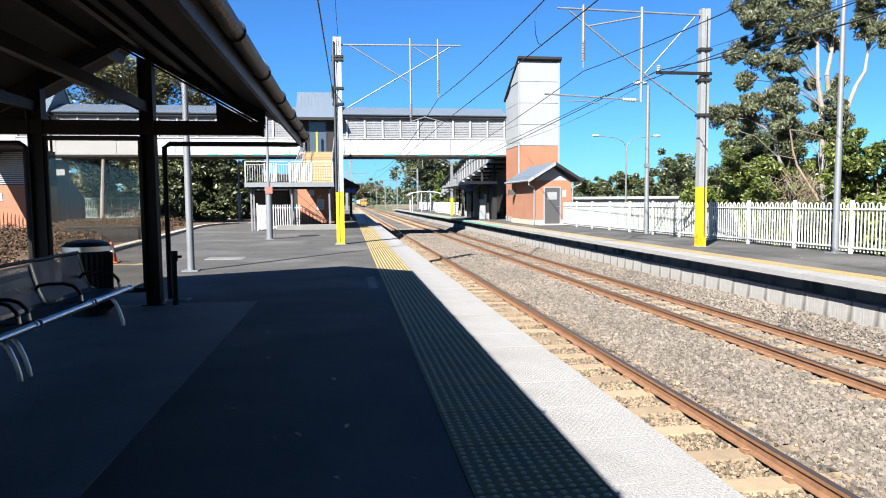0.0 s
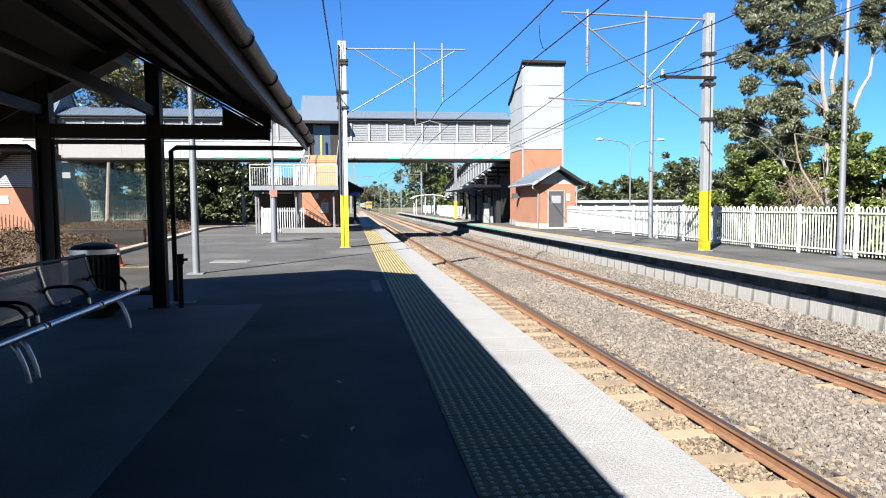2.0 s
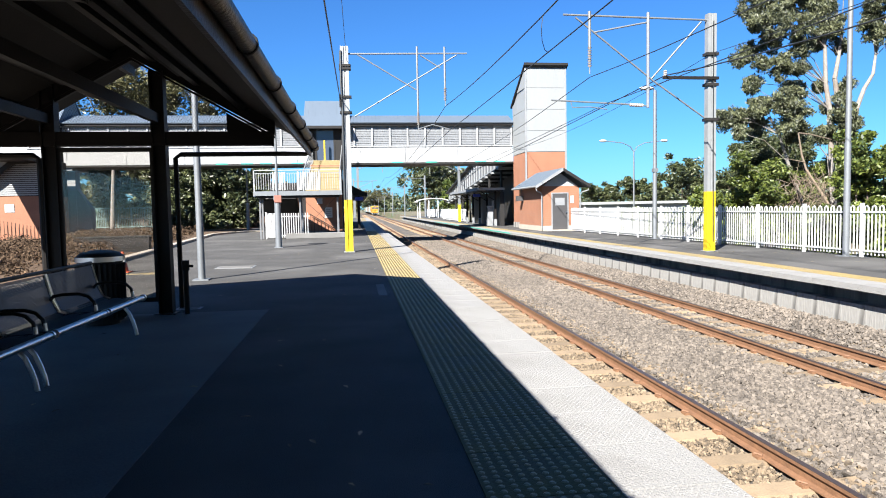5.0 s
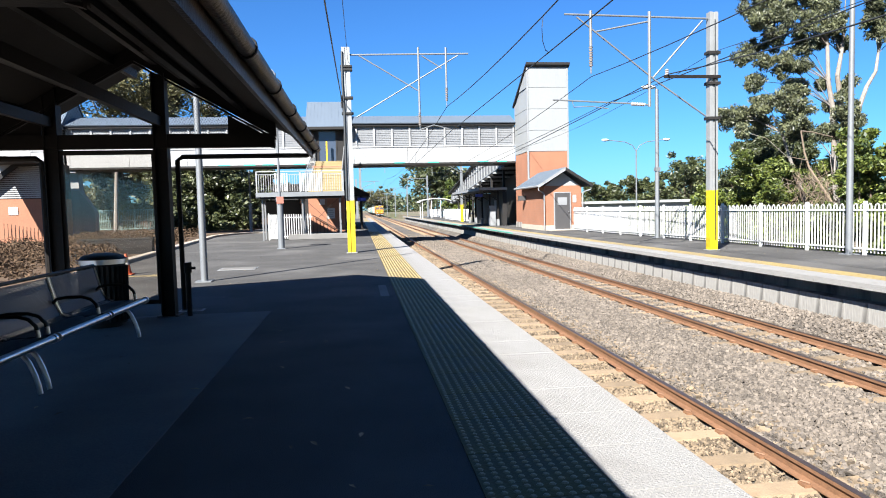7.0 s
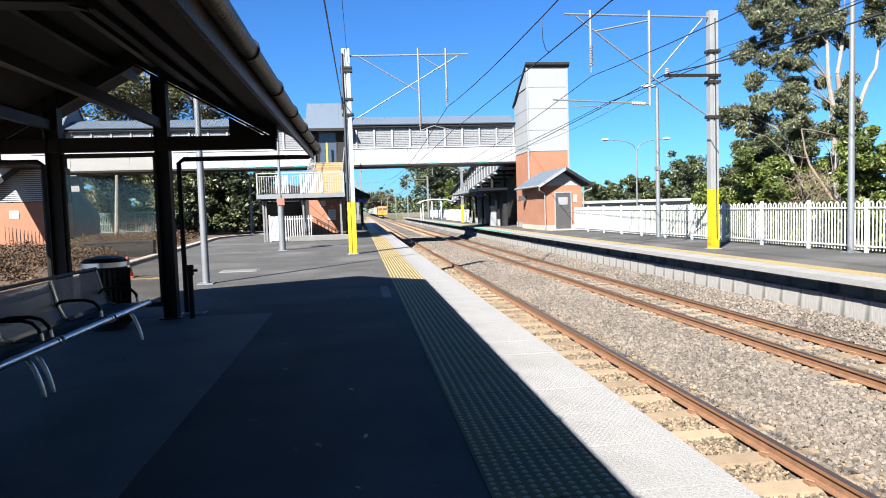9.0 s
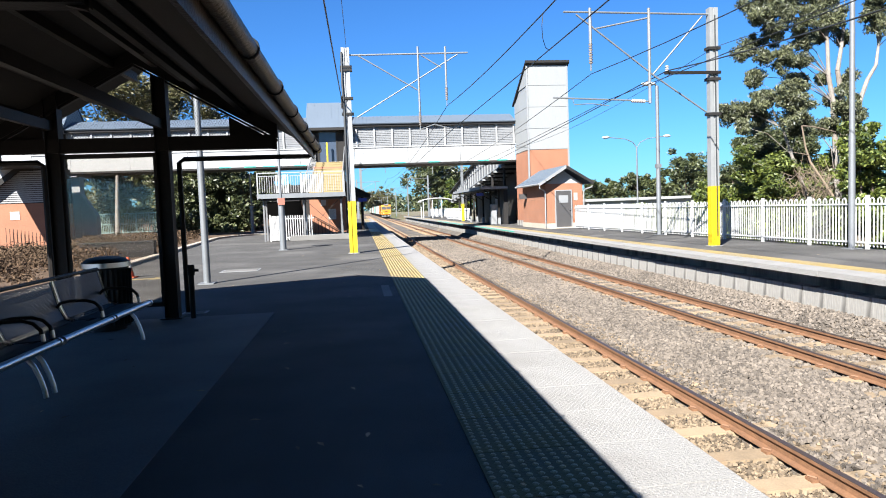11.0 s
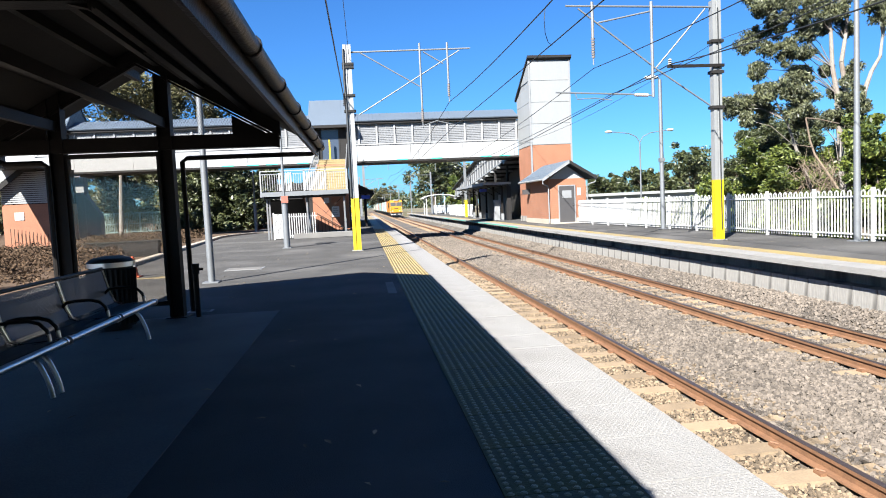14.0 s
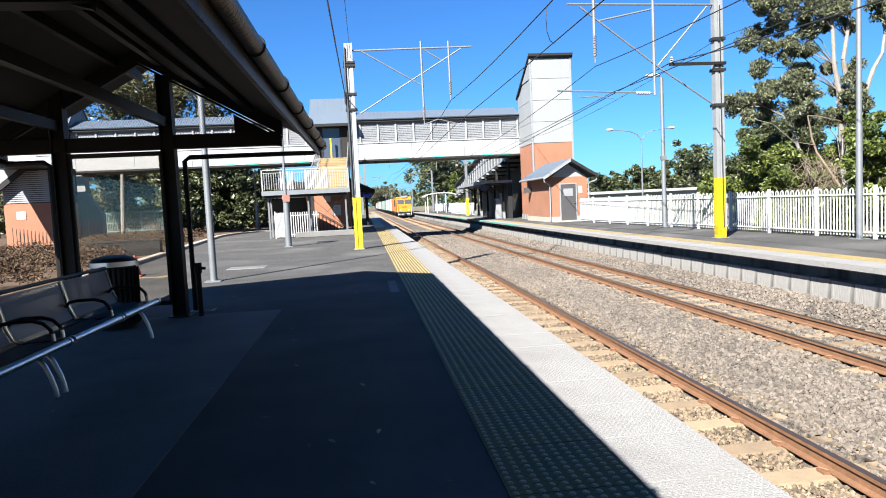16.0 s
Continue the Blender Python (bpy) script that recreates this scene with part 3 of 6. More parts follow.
def hut():
    x0, x1, y0, y1 = 8.52, 10.68, 35.7, 40.8
    t = thing("brick_hut", x0, y0, 0, "small orange brick hut with grey door and steel roof", "hut")
    w, d = x1 - x0, y1 - y0
    h = 2.5
    part("wall", boxes((0, w, 0.0, 0.2, 0.28, h), (0, 0.2, 0.2, d, 0.28, h), (w - 0.2, w, 0.2, d, 0.28, h), (0.2, w - 0.2, d - 0.2, d, 0.28, h)), BRICK, t, "orange brick walls")
    part("plinth", boxes((-0.03, w + 0.03, -0.03, d, 0, 0.28)), KERB, t)
    part("step", boxes((0.1, w, -0.5, -0.034, 0, 0.06)), KERB, t)
    bm = B()
    prism(bm, [(0.05, h), (w - 0.05, h), (w / 2, h + 0.72)], "y", 0.02, 0.14)
    part("gable", bm, mat("gable_grey", (0.241, 0.247, 0.253), 0.6, vary=0.05), t, "grey boarded gable")
    for s in (1, -1):
        bm = B()
        cx = w / 2
        pts = [(cx, h + 0.98), (cx + s * 1.5, h + 0.06), (cx + s * 1.5, h - 0.02), (cx, h + 0.88)]
        prism(bm, pts, "y", -0.48, d)
        part("roof_plane", bm, ROOFBLUE, t)
        bm = B()
        for k in range(26):
            y = -0.4 + k * 0.2
            bar(bm, (cx, y, h + 0.99), (cx + s * 1.5, y, h + 0.07), 0.03, 0.03)
        part("roof_ribs", bm, ROOFBLUE, t)
        bm = B()
        prism(bm, [(cx, h + 1.0), (cx + s * 1.55, h + 0.05), (cx + s * 1.55, h - 0.12), (cx, h + 0.82)], "y", -0.56, -0.49)
        part("barge_board", bm, GREYDK if s > 0 else GREYMID, t)
        bm = B()
        cyl(bm, (cx + s * 1.54, -0.5, h - 0.02), (cx + s * 1.54, d, h - 0.02), 0.06, n=8)
        part("gutter", bm, GREYMID, t, "", True)
        bm = B()
        xx = w + 0.05 if s > 0 else -0.02
        pipe(bm, [(cx + s * 1.52, -0.4, h - 0.06), (cx + s * 1.5, -0.4, h - 0.25), (cx + s * 1.2, -0.12, h - 0.36), (xx, -0.06, h - 0.45), (xx, -0.06, 0.06)], 0.035, 8)
        part("downpipe", bm, GREYMID, t, "", True)
    dx = 0.60
    door = part("door", boxes((dx, dx + 0.87, -0.042, 0.0, 0.065, 2.08)), DOORGREY, t, "flat grey steel door")
    part("door_frame", boxes((dx - 0.06, dx, -0.06, 0, 0.065, 2.14), (dx + 0.87, dx + 0.93, -0.06, 0, 0.065, 2.14), (dx, dx + 0.87, -0.06, 0, 2.08, 2.14)), GREYMID, t)
    part("notice_plate", boxes((dx + 0.16, dx + 0.7, -0.055, -0.042, 1.42, 1.84)), GREYMID, door, "pale plate on the door")
    bm = B()
    cyl(bm, (dx + 0.78, -0.1, 1.02), (dx + 0.78, -0.042, 1.02), 0.03, n=8)
    part("door_handle", bm, STAINLESS, door)
    part("sign", boxes((dx + 1.05, dx + 1.25, -0.02, 0, 1.55, 1.95)), WHITE, t, "small white notice")
    bm = B()
    for r in range(20):
        z = 0.3 + r * 0.11
        box(bm, -0.004, 0.0, 0.05, d - 0.05, z, z + 0.012)
        box(bm, 0.05, dx - 0.08, -0.004, 0.0, z, z + 0.012)
        box(bm, dx + 1.03, w - 0.05, -0.004, 0.0, z, z + 0.012)
    part("brick_courses", bm, MORTAR, t)
    part("light_box", boxes((-0.45, -0.02, 4.0, 4.25, 1.75, 2.05)), DOORGREY, t, "dark grey light box on the wall")


hut()


def footbridge():
    y0, y1, xa, xb = 44.25, 46.75, -27.0, 8.97
    t = thing("footbridge", xa, y0, 0, "covered white steel footbridge with mesh sides across the tracks", "footbridge")
    L, D = xb - xa, y1 - y0
    zb, zp, ze, zr = 4.5, 5.56, 6.98, 7.75
    for y in (0, D - 0.06):
        k = 0
        x = 0.0
        while x < L - 0.1:
            nx = min(L, x + 3.57)
            part("side_girder_panel", boxes((x + 0.01, nx - 0.01, y, y + 0.06, zb, zp)), CLAD, t, "white girder panel" if k == 0 else "")
            x = nx
            k += 1
    part("deck", boxes((0, L, 0.06, D - 0.06, zb + 0.12, zb + 0.3)), GREYDK, t)
    part("bottom_flange", boxes((0, L, -0.08, D + 0.08, zb - 0.12, zb)), GREYDK, t, "dark steel bottom flange")
    part("top_rail", boxes((0, L, -0.05, 0.05, zp, zp + 0.08), (0, L, D - 0.05, D + 0.05, zp, zp + 0.08)), CLAD, t)
    part("eave_beam", boxes((0, L, -0.22, -0.06, ze - 0.03, ze + 0.11), (0, L, D + 0.06, D + 0.22, ze - 0.03, ze + 0.11)), GREYDK, t)
    n = int(L / 1.19)
    post = mesh_of("bridge_post", boxes((-0.055, 0.055, -0.06, 0.06, zp, ze)), CLAD)
    MESH = mat("louvre_grey", (0.156, 0.161, 0.169), 0.6, vary=0.12, scale=1.2, fine=60)
    lou = B()
    for q in range(11):
        z = zp + 0.14 + q * 0.115
        bar(lou, (0.07, 0.02, z), (1.12, 0.02, z), 0.04, 0.02)
    box(lou, 0.06, 1.13, 0.028, 0.036, zp + 0.08, ze)
    panel = mesh_of("mesh_panel", lou, MESH)
    for k in range(n + 1):
        x = L - 0.1 - k * 1.19
        share("bridge_post", post, t, x, 0)
        share("bridge_post", post, t, x, D)
        if k:
            share("mesh_panel", panel, t, x, 0)
            share("mesh_panel", panel, t, x, D - 0.06)
    part("ceiling", boxes((0, L, 0.0, D, ze, ze + 0.04)), GREYDK, t)
    for s in (0, 1):
        bm = B()
        prism(bm, [(-0.3 if not s else D + 0.3, ze + 0.1), (D / 2, zr), (D / 2, zr + 0.06), (-0.34 if not s else D + 0.34, ze + 0.16)], "x", 0, L)
        part("roof_plane", bm, ROOFBLUE, t, "blue-grey corrugated steel roof")
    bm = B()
    x = 0.1
    while x < L:
        bar(bm, (x, -0.32, ze + 0.165), (x, D / 2, zr + 0.065), 0.05, 0.03)
        x += 0.25
    part("roof_ribs", bm, ROOFBLUE, t)
    TEAL = mat("teal_bird_strip", (0.0288, 0.317, 0.241), 0.5, vary=0.1)
    for x in (L - 0.6, L - 1.9, L - 5.3, L - 7.6, L - 14.2, L - 16.2, L - 17.4, L - 19.0):
        part("edge_sheeting", boxes((x - 0.75, x, -0.10, -0.082, zb - 0.02, zb + 0.05)), TEAL, t, "loose teal plastic sheeting on the flange")


footbridge()


def footbridge_entry():
    """Gabled entry block over the near platform's stairs."""
    x0, x1, y0, y1 = -4.85, -2.55, 43.75, 49.75
    t = thing("footbridge_entry", x0, y0, 4.5, "blue-roofed entry block over the footbridge stairs", "stair block")
    w, d = x1 - x0, y1 - y0
    part("floor", boxes((0, w, -0.7, 0.5, 0.0, 0.12)), CONC, t)
    part("corner_post", boxes((0, 0.12, 0, 0.12, 0.12, 2.2)), GREYDK, t)
    part("corner_post", boxes((w - 0.12, w, 0, 0.12, 0.12, 2.2)), GREYDK, t)
    part("side_wall", boxes((w - 0.06, w, 0.12, 0.45, 0.12, 2.2)), GREYDK, t)
    part("side_wall", boxes((0, 0.06, 0.12, 0.45, 0.12, 2.2)), GREYDK, t)
    part("ceiling", boxes((-0.2, w + 0.3, -0.22, 0.5, 2.2, 2.32)), GREYDK, t)
    door = part("sliding_door", boxes((0.55, 1.65, 0.42, 0.46, 0.12, 2.15)), mat("door_glass", (0.0403, 0.0518, 0.0748), 0.15, vary=0.05), t, "bluish glass door")
    part("door_jamb", boxes((0.45, 0.55, 0.38, 0.47, 0.12, 2.2)), GREYDK, t)
    part("door_jamb", boxes((1.65, 1.75, 0.38, 0.47, 0.12, 2.2)), GREYDK, t)
    part("wall_panel", boxes((1.75, w - 0.06, 0.40, 0.46, 0.12, 2.2)), GREYDK, t)
    part("wall_panel", boxes((0.06, 0.45, 0.40, 0.46, 0.12, 2.2)), GREYDK, t)
    part("bollard", boxes((1.02, 1.12, -0.1, 0.0, 0.12, 1.45)), YELLOW, t, "yellow post at the stair head")
    bm = B()
    prism(bm, [(-0.25, 2.3), (2.2, 4.28), (2.2, 4.36), (-0.3, 2.38)], "x", -0.25, w + 0.35)
    prism(bm, [(2.2, 4.28), (4.6, 2.3), (4.65, 2.38), (2.2, 4.36)], "x", -0.25, w + 0.35)
    part("roof_plane", bm, ROOFBLUE, t, "steep blue-grey steel roof")
    bm = B()
    for k in range(13):
        x = -0.2 + k * 0.23
        bar(bm, (x, -0.28, 2.39), (x, 2.2, 4.37), 0.03, 0.015)
    part("roof_ribs", bm, ROOFBLUE, t)
    part("barge_board", boxes((-0.28, w + 0.38, -0.3, -0.25, 2.2, 2.36)), GREYDK, t)


footbridge_entry()


def near_stairs():
    """Flight down to a landing facing along the platform, with a second flight back under it."""
    t = thing("footbridge_stairs", -4.6, 33, 0, "steel stairs with tan risers, white balustrade and landing", "stairs")
    zl, zt = 2.35, 4.55
    x0, x1 = 0.15, 1.95
    n = 12
    ya, yb = 1.5, 10.0
    for k in range(n):
        z = zl + (k + 1) * (zt - zl) / n
        y = ya + k * (yb - ya) / n
        part("riser", boxes((x0, x1, y, y + 0.04, z - (zt - zl) / n, z - 0.02)), TIMBER, t)
        part("tread", boxes((x0, x1, y - 0.02, y + 0.72, z - 0.035, z)), TIMBER, t)
    for x in (x0 - 0.06, x1):
        bm = B()
        prism(bm, [(ya - 0.1, zl - 0.1), (yb, zt - 0.2), (yb, zt + 0.1), (ya - 0.1, zl + 0.2)], "x", x, x + 0.06)
        part("stringer", bm, GALV, t)
    # landing
    LX0, LX1 = -2.15, 2.05
    part("landing_deck", boxes((LX0, LX1, 0.1, 1.45, zl - 0.12, zl)), CONC, t)
    part("landing_beam", boxes((LX0 - 0.05, LX1 + 0.05, 0.0, 0.1, zl - 0.2, zl + 0.02)), GALVDULL, t, "grey steel edge beam")
    part("side_beam", boxes((LX0 - 0.05, LX0 + 0.05, 0.1, 1.4, zl - 0.24, zl + 0.02)), GALV, t)
    # balustrade
    part("handrail", boxes((LX0, LX1, 0.02, 0.07, zl + 1.02, zl + 1.07)), GALV, t)
    part("mid_rail", boxes((LX0, LX1, 0.03, 0.06, zl + 0.88, zl + 0.91)), GALV, t)
    k = 0
    x = LX0
    while x <= LX1 + 0.01:
        part("baluster_post", boxes((x - 0.03, x + 0.03, 0.02, 0.08, zl, zl + 1.05)), GALV, t)
        x += 1.05
    bal = mesh_of("baluster", boxes((-0.012, 0.012, 0.035, 0.059, zl + 0.08, zl + 0.88)), GALV)
    for k in range(36):
        share("baluster", bal, t, LX0 + 0.11 + k * 0.115)
    pan = mesh_of("infill_board", boxes((-0.033, 0.033, -0.02, 0.01, zl + 0.06, zl + 0.95)), WHITE)
    for x in [-1.23 + 0.11 * k for k in range(6)] + [0.0 + 0.11 * k for k in range(10)]:
        share("infill_board", pan, t, x)
    bm = B()
    pipe(bm, [(LX0 + 0.05, 0.1, zl + 0.98), (LX0 + 0.3, 0.6, zl + 0.98), (LX0 + 0.4, 1.0, zl + 0.85), (LX0 + 0.5, 1.4, zl + 0.6)], 0.025, 6)
    part("hand_rail", bm, GREYDK, t, "", True)
    for x in (x0 - 0.05, x1 + 0.02):
        bm = B()
        pipe(bm, [(x, ya - 0.1, zl + 1.0), (x, yb, zt + 1.0)], 0.03, 6)
        for k in range(12):
            y = ya + k * (yb - ya) / 11
            z = zl + k * (zt - zl) / 11
            cyl(bm, (x, y, z), (x, y, z + 1.0), 0.014, n=5)
        part("flight_rail", bm, GALV, t)
    # mesh screen beside the upper flight
    bm = B()
    prism(bm, [(ya, zl + 0.2), (yb, zt), (yb, zt + 1.3), (ya, zl + 1.2)], "x", x1 + 0.07, x1 + 0.09)
    part("side_screen", bm, GREYDK, t)
    # second flight, dropping away under the landing
    n2 = 13
    for k in range(n2):
        z = zl - (k + 1) * zl / (n2 + 1)
        y = 1.4 + k * 0.29
        part("lower_tread", boxes((-2.05, -0.3, y, y + 0.33, z - 0.05, z)), GREYDK, t)
    bm = B()
    for x in (-2.1, -0.28):
        prism(bm, [(1.4, zl - 0.35), (5.3, 0.0), (5.7, 0.0), (1.4, zl)], "x", x, x + 0.06)
    part("lower_stringer", bm, GREYDK, t)
    bm = B()
    prism(bm, [(1.45, zl - 0.36), (5.2, 0.05), (5.2, 0.0), (1.45, zl - 0.42)], "x", -2.04, -0.28)
    part("flight_soffit", bm, GREYDK, t)
    # dark sheet added in place of the deep shade under the landing
    part("side_hoarding", boxes((-2.0, 0.0, 4.6, 4.66, 0.0, zl + 0.6)), GREYDK, t, "dark sheet added for the shade behind the stairs")
    part("soffit_plate", boxes((LX0 + 0.1, LX1 - 0.1, 0.2, 1.4, zl - 0.3, zl - 0.13)), GREYDK, t)
    # columns and cross bracing
    for x in (-1.95, 0.0, 1.85):
        for y in (0.4, 1.3):
            part("column", boxes((x - 0.04, x + 0.04, y - 0.04, y + 0.04, 0, zl - 0.12)), RAMPGREY, t)
    for a, b in (((0.0, 0.42, 0.35), (1.85, 0.42, 2.1)), ((1.85, 0.42, 0.35), (0.0, 0.42, 2.1))):
        bm = B()
        bar(bm, a, b, 0.02, 0.02)
        part("cross_brace", bm, GREYDK, t)


near_stairs()


def stair_base():
    t = thing("stair_store", -4.55, 36.6, 0, "orange brick store room beneath the footbridge stairs", "store room")
    bm = B()
    prism(bm, [(0.0, 0.25), (4.6, 0.25), (4.6, 4.2), (4.4, 4.2), (0.0, 2.2)], "x", 0, 1.95)
    part("wall", bm, BRICK, t, "orange brick wall")
    part("plinth", boxes((-0.03, 1.98, -0.03, 4.6, 0, 0.25)), SLAB, t)
    part("corner_pipe", boxes((1.97, 2.05, -0.05, 0.03, 0, 3.0)), GREYDK, t)
    part("pillar", boxes((0.95, 1.0, -0.04, 0.0, 0.25, 2.2)), MORTAR, t)
    sign = part("notice", boxes((1.02, 1.42, -0.05, -0.03, 0.98, 1.55)), WHITE, t, "white notice with grey lines")
    for k in range(4):
        part("text_bar", boxes((1.07, 1.36 - 0.05 * (k % 2), -0.056, -0.05, 1.08 + k * 0.11, 1.12 + k * 0.11)), GREYMID, sign)
    part("sign_plate", boxes((0.62, 0.9, -0.05, -0.03, 1.75, 2.05)), WHITE, t)
    bm = B()
    pipe(bm, [(0.2, -0.2, 1.2), (2.0, -0.2, 0.1)], 0.025, 6)
    for k in range(10):
        cyl(bm, (0.25 + k * 0.19, -0.2, 0.02), (0.25 + k * 0.19, -0.2, 1.17 - k * 0.116), 0.012, n=5)
    part("ramp_rail", bm, GREYDK, t, "dark sloping handrail")


stair_base()


def left_entrance():
    """Brick stair block at the street side, seen through the shelter."""
    t = thing("street_stair_block", -22.6, 40, 0, "orange brick stair block with louvred screen and steel flight", "stair block")
    part("wall", boxes((0.4, 3.0, 0, 3.5, 0.0, 2.5)), BRICK, t, "orange brick wall")
    part("screen_back", boxes((0.4, 3.0, 0.06, 3.5, 2.5, 4.6)), GREYDK, t)
    lv = mesh_of("louvre_blade", boxes((0.4, 3.0, -0.02, 0.05, 0, 0.075)), CLAD)
    for k in range(16):
        share("louvre_blade", lv, t, 0, 0, 2.55 + k * 0.115)
    bm = B()
    prism(bm, [(-3.0, 0.6), (1.9, 4.3), (2.6, 4.3), (2.6, 4.55), (1.8, 4.55), (-3.0, 0.95)], "y", -0.5, -0.35)
    part("stringer", bm, GREYDK, t, "dark stair stringer")
    bm = B()
    prism(bm, [(-3.0, 1.0), (1.8, 4.6), (2.6, 4.6), (2.6, 5.7), (1.8, 5.7), (-3.0, 2.1)], "y", -0.46, -0.43)
    part("balustrade_panel", bm, CLAD, t, "white balustrade panel")
    part("notice", boxes((1.05, 1.55, -0.03, 0, 1.6, 2.05)), WHITE, t)
    part("column", boxes((3.05, 3.3, 0.2, 0.45, 0, 6.9)), GALV, t)
    # slab added, its edge slanted so that a diagonal shadow falls on the wall
    bm = B()
    prism(bm, [(0.95, 0.0), (3.2, 0.0), (3.2, -4.3), (-0.35, -4.3)], "z", 4.42, 4.56)
    part("upper_landing", bm, GREYDK, t, "dark landing slab added to cast the wall's diagonal shadow")
    for k in range(12):
        bm = B()
        x = 0.9 + k * 0.2
        cyl(bm, (x, -0.3, 0), (x, -0.3, 1.15 - k * 0.04), 0.014, n=5)
        part("rail_bar", bm, GREYDK, t)
    # dark block added where the bed behind the kerb lies in shadow
    lw = thing("low_wall", -11.7, 24.5, 0, "low dark block for a shadowy strip in the garden bed", "wall")
    part("wall", boxes((0, 2.5, 0, 0.3, 0, 0.55)), GREYDK, lw)
    part("capping", boxes((-0.03, 2.53, -0.03, 0.33, 0.55, 0.6)), GREYDK, lw)
    p = thing("bridge_pier", -20.3, 44.0, 0, "grey concrete pier carrying the footbridge", "pier")
    part("shaft", boxes((-0.5, 0.62, 0.9, 1.6, 0, 4.2)), GREYMID, p)
    part("pier_head", boxes((-0.6, 0.72, 0.3, 2.6, 4.2, 4.38)), GREYMID, p)
    bm = B()
    prism(bm, [(0.62, 0.0), (1.5, 0.0), (1.5, 1.7), (0.62, 3.1)], "y", 0.95, 1.55)
    part("haunch", bm, GREYMID, p)
    r = thing("stair_roof", -24.2, 43.75, 4.5, "steep blue-grey steel roof over the street stairs", "roof")
    bm = B()
    prism(bm, [(-0.25, 2.35), (2.2, 4.75), (2.2, 4.85), (-0.3, 2.45)], "x", 0, 4.2)
    prism(bm, [(2.2, 4.75), (4.6, 2.35), (4.65, 2.45), (2.2, 4.85)], "x", 0, 4.2)
    part("roof_plane", bm, ROOFBLUE, r)
    bm = B()
    prism(bm, [(0.0, 2.4), (4.4, 2.4), (2.2, 4.7)], "x", 4.05, 4.15)
    part("gable", bm, GREYMID, r)
    part("frame_post", boxes((0, 0.15, 0.5, 0.65, 0, 2.5)), GREYDK, r)
    part("frame_post", boxes((4.0, 4.15, 0.5, 0.65, 0, 2.5)), GREYDK, r)


left_entrance()


def walkway():
    """Clad stair ramp from the footbridge down along the far platform."""
    t = thing("covered_ramp", 9.0, 46.8, 0, "grey-clad covered ramp dropping along the far platform", "ramp")

    def top(y):
        return 7.05 - 0.135 * y

    def low(y):
        return 4.62 - 0.083 * y

    step = 1.25
    for k in range(24):
        y0, y1 = k * step, (k + 1) * step
        bm = B()
        prism(bm, [(y0 + 0.04, low(y0) + 0.1), (y1 - 0.04, low(y1) + 0.1), (y1 - 0.04, top(y1) - 0.12), (y0 + 0.04, top(y0) - 0.12)], "x", 0.02, 0.06)
        part("side_panel", bm, RAMPGREY, t)
        part("panel_post", boxes((-0.06, 0.02, y0 - 0.04, y0 + 0.04, low(y0) - 0.05, top(y0))), GALV, t)
        part("tread_bracket", boxes((-0.16, 1.75, y0 + 0.35, y0 + 0.75, low(y0 + 0.5) - 0.26, low(y0 + 0.5) - 0.1)), GALV if k % 2 else GREYDK, t)
    bm = B()
    prism(bm, [(0, top(0)), (30, top(30)), (30, top(30) + 0.14), (0, top(0) + 0.14)], "x", -0.3, 1.9)
    part("roof", bm, GREYDK, t, "dark sloping roof edge")
    for z, h, m in ((0.0, 0.1, GALV), (1.05, 0.06, GALV)):
        bm = B()
        prism(bm, [(0, low(0) + z), (30, low(30) + z), (30, low(30) + z + h), (0, low(0) + z + h)], "x", -0.05, 0.015)
        part("side_rail", bm, m, t)
    bm = B()
    prism(bm, [(0, low(0) - 0.1), (30, low(30) - 0.1), (30, low(30)), (0, low(0))], "x", -0.04, 1.7)
    part("deck", bm, GREYDK, t)
    # dark backing added for the darkness under the ramp
    part("back_wall", boxes((1.72, 1.8, 0, 14, 0.0, 5.0)), GREYDK, t)
    for k in range(6):
        y = 2 + k * 4.6
        part("column", boxes((0.1, 0.26, y, y + 0.16, 0, low(y) - 0.1)), GREYDK, t)


walkway()


def far_canopy():
    t = thing("platform_canopy", 7.9, 46.8, 0, "low dark platform canopy on posts beside the ramp", "canopy")
    part("roof", boxes((-1.0, 1.05, 0, 14, 2.62, 2.8)), GREYMID, t)
    part("soffit", boxes((-0.95, 1.0, 0.1, 13.9, 2.54, 2.62)), GREYDK, t)
    for k in range(5):
        y = 0.6 + k * 3.1
        bm = boxes((0.4, 0.55, y, y + 0.15, 0, 2.54))
        part("post", bm, STEELDK, t)
        part("post_base", boxes((0.38, 0.57, y - 0.02, y + 0.17, 0, 0.5)), GREYMID, t)
        bm = B()
        bar(bm, (0.42, y + 0.07, 1.9), (-0.6, y + 0.07, 2.54), 0.06, 0.06)
        part("strut", bm, STEELDK, t)
    sign = part("blue_sign", boxes((-0.75, -0.2, 3.0, 3.06, 2.2, 2.42)), mat("blue_sign_paint", (0.0173, 0.0403, 0.317), 0.4), t, "small blue hanging sign")
    part("waiting_room", boxes((0.75, 1.05, 0.2, 12, 0, 2.5)), GREYDK, t)
    part("notice_board", boxes((0.70, 0.75, 2.0, 3.0, 0.9, 1.9)), CLAD, t)
    m = thing("ticket_machine", 7.85, 47.6, 0, "pale grey ticket machine under the canopy", "machine")
    part("body", boxes((0, 0.4, 0, 0.5, 0, 1.5)), GREYMID, m, bevel=0.02)
    part("screen", boxes((-0.01, 0, 0.1, 0.4, 1.05, 1.35)), BLACKRUB, m)


far_canopy()


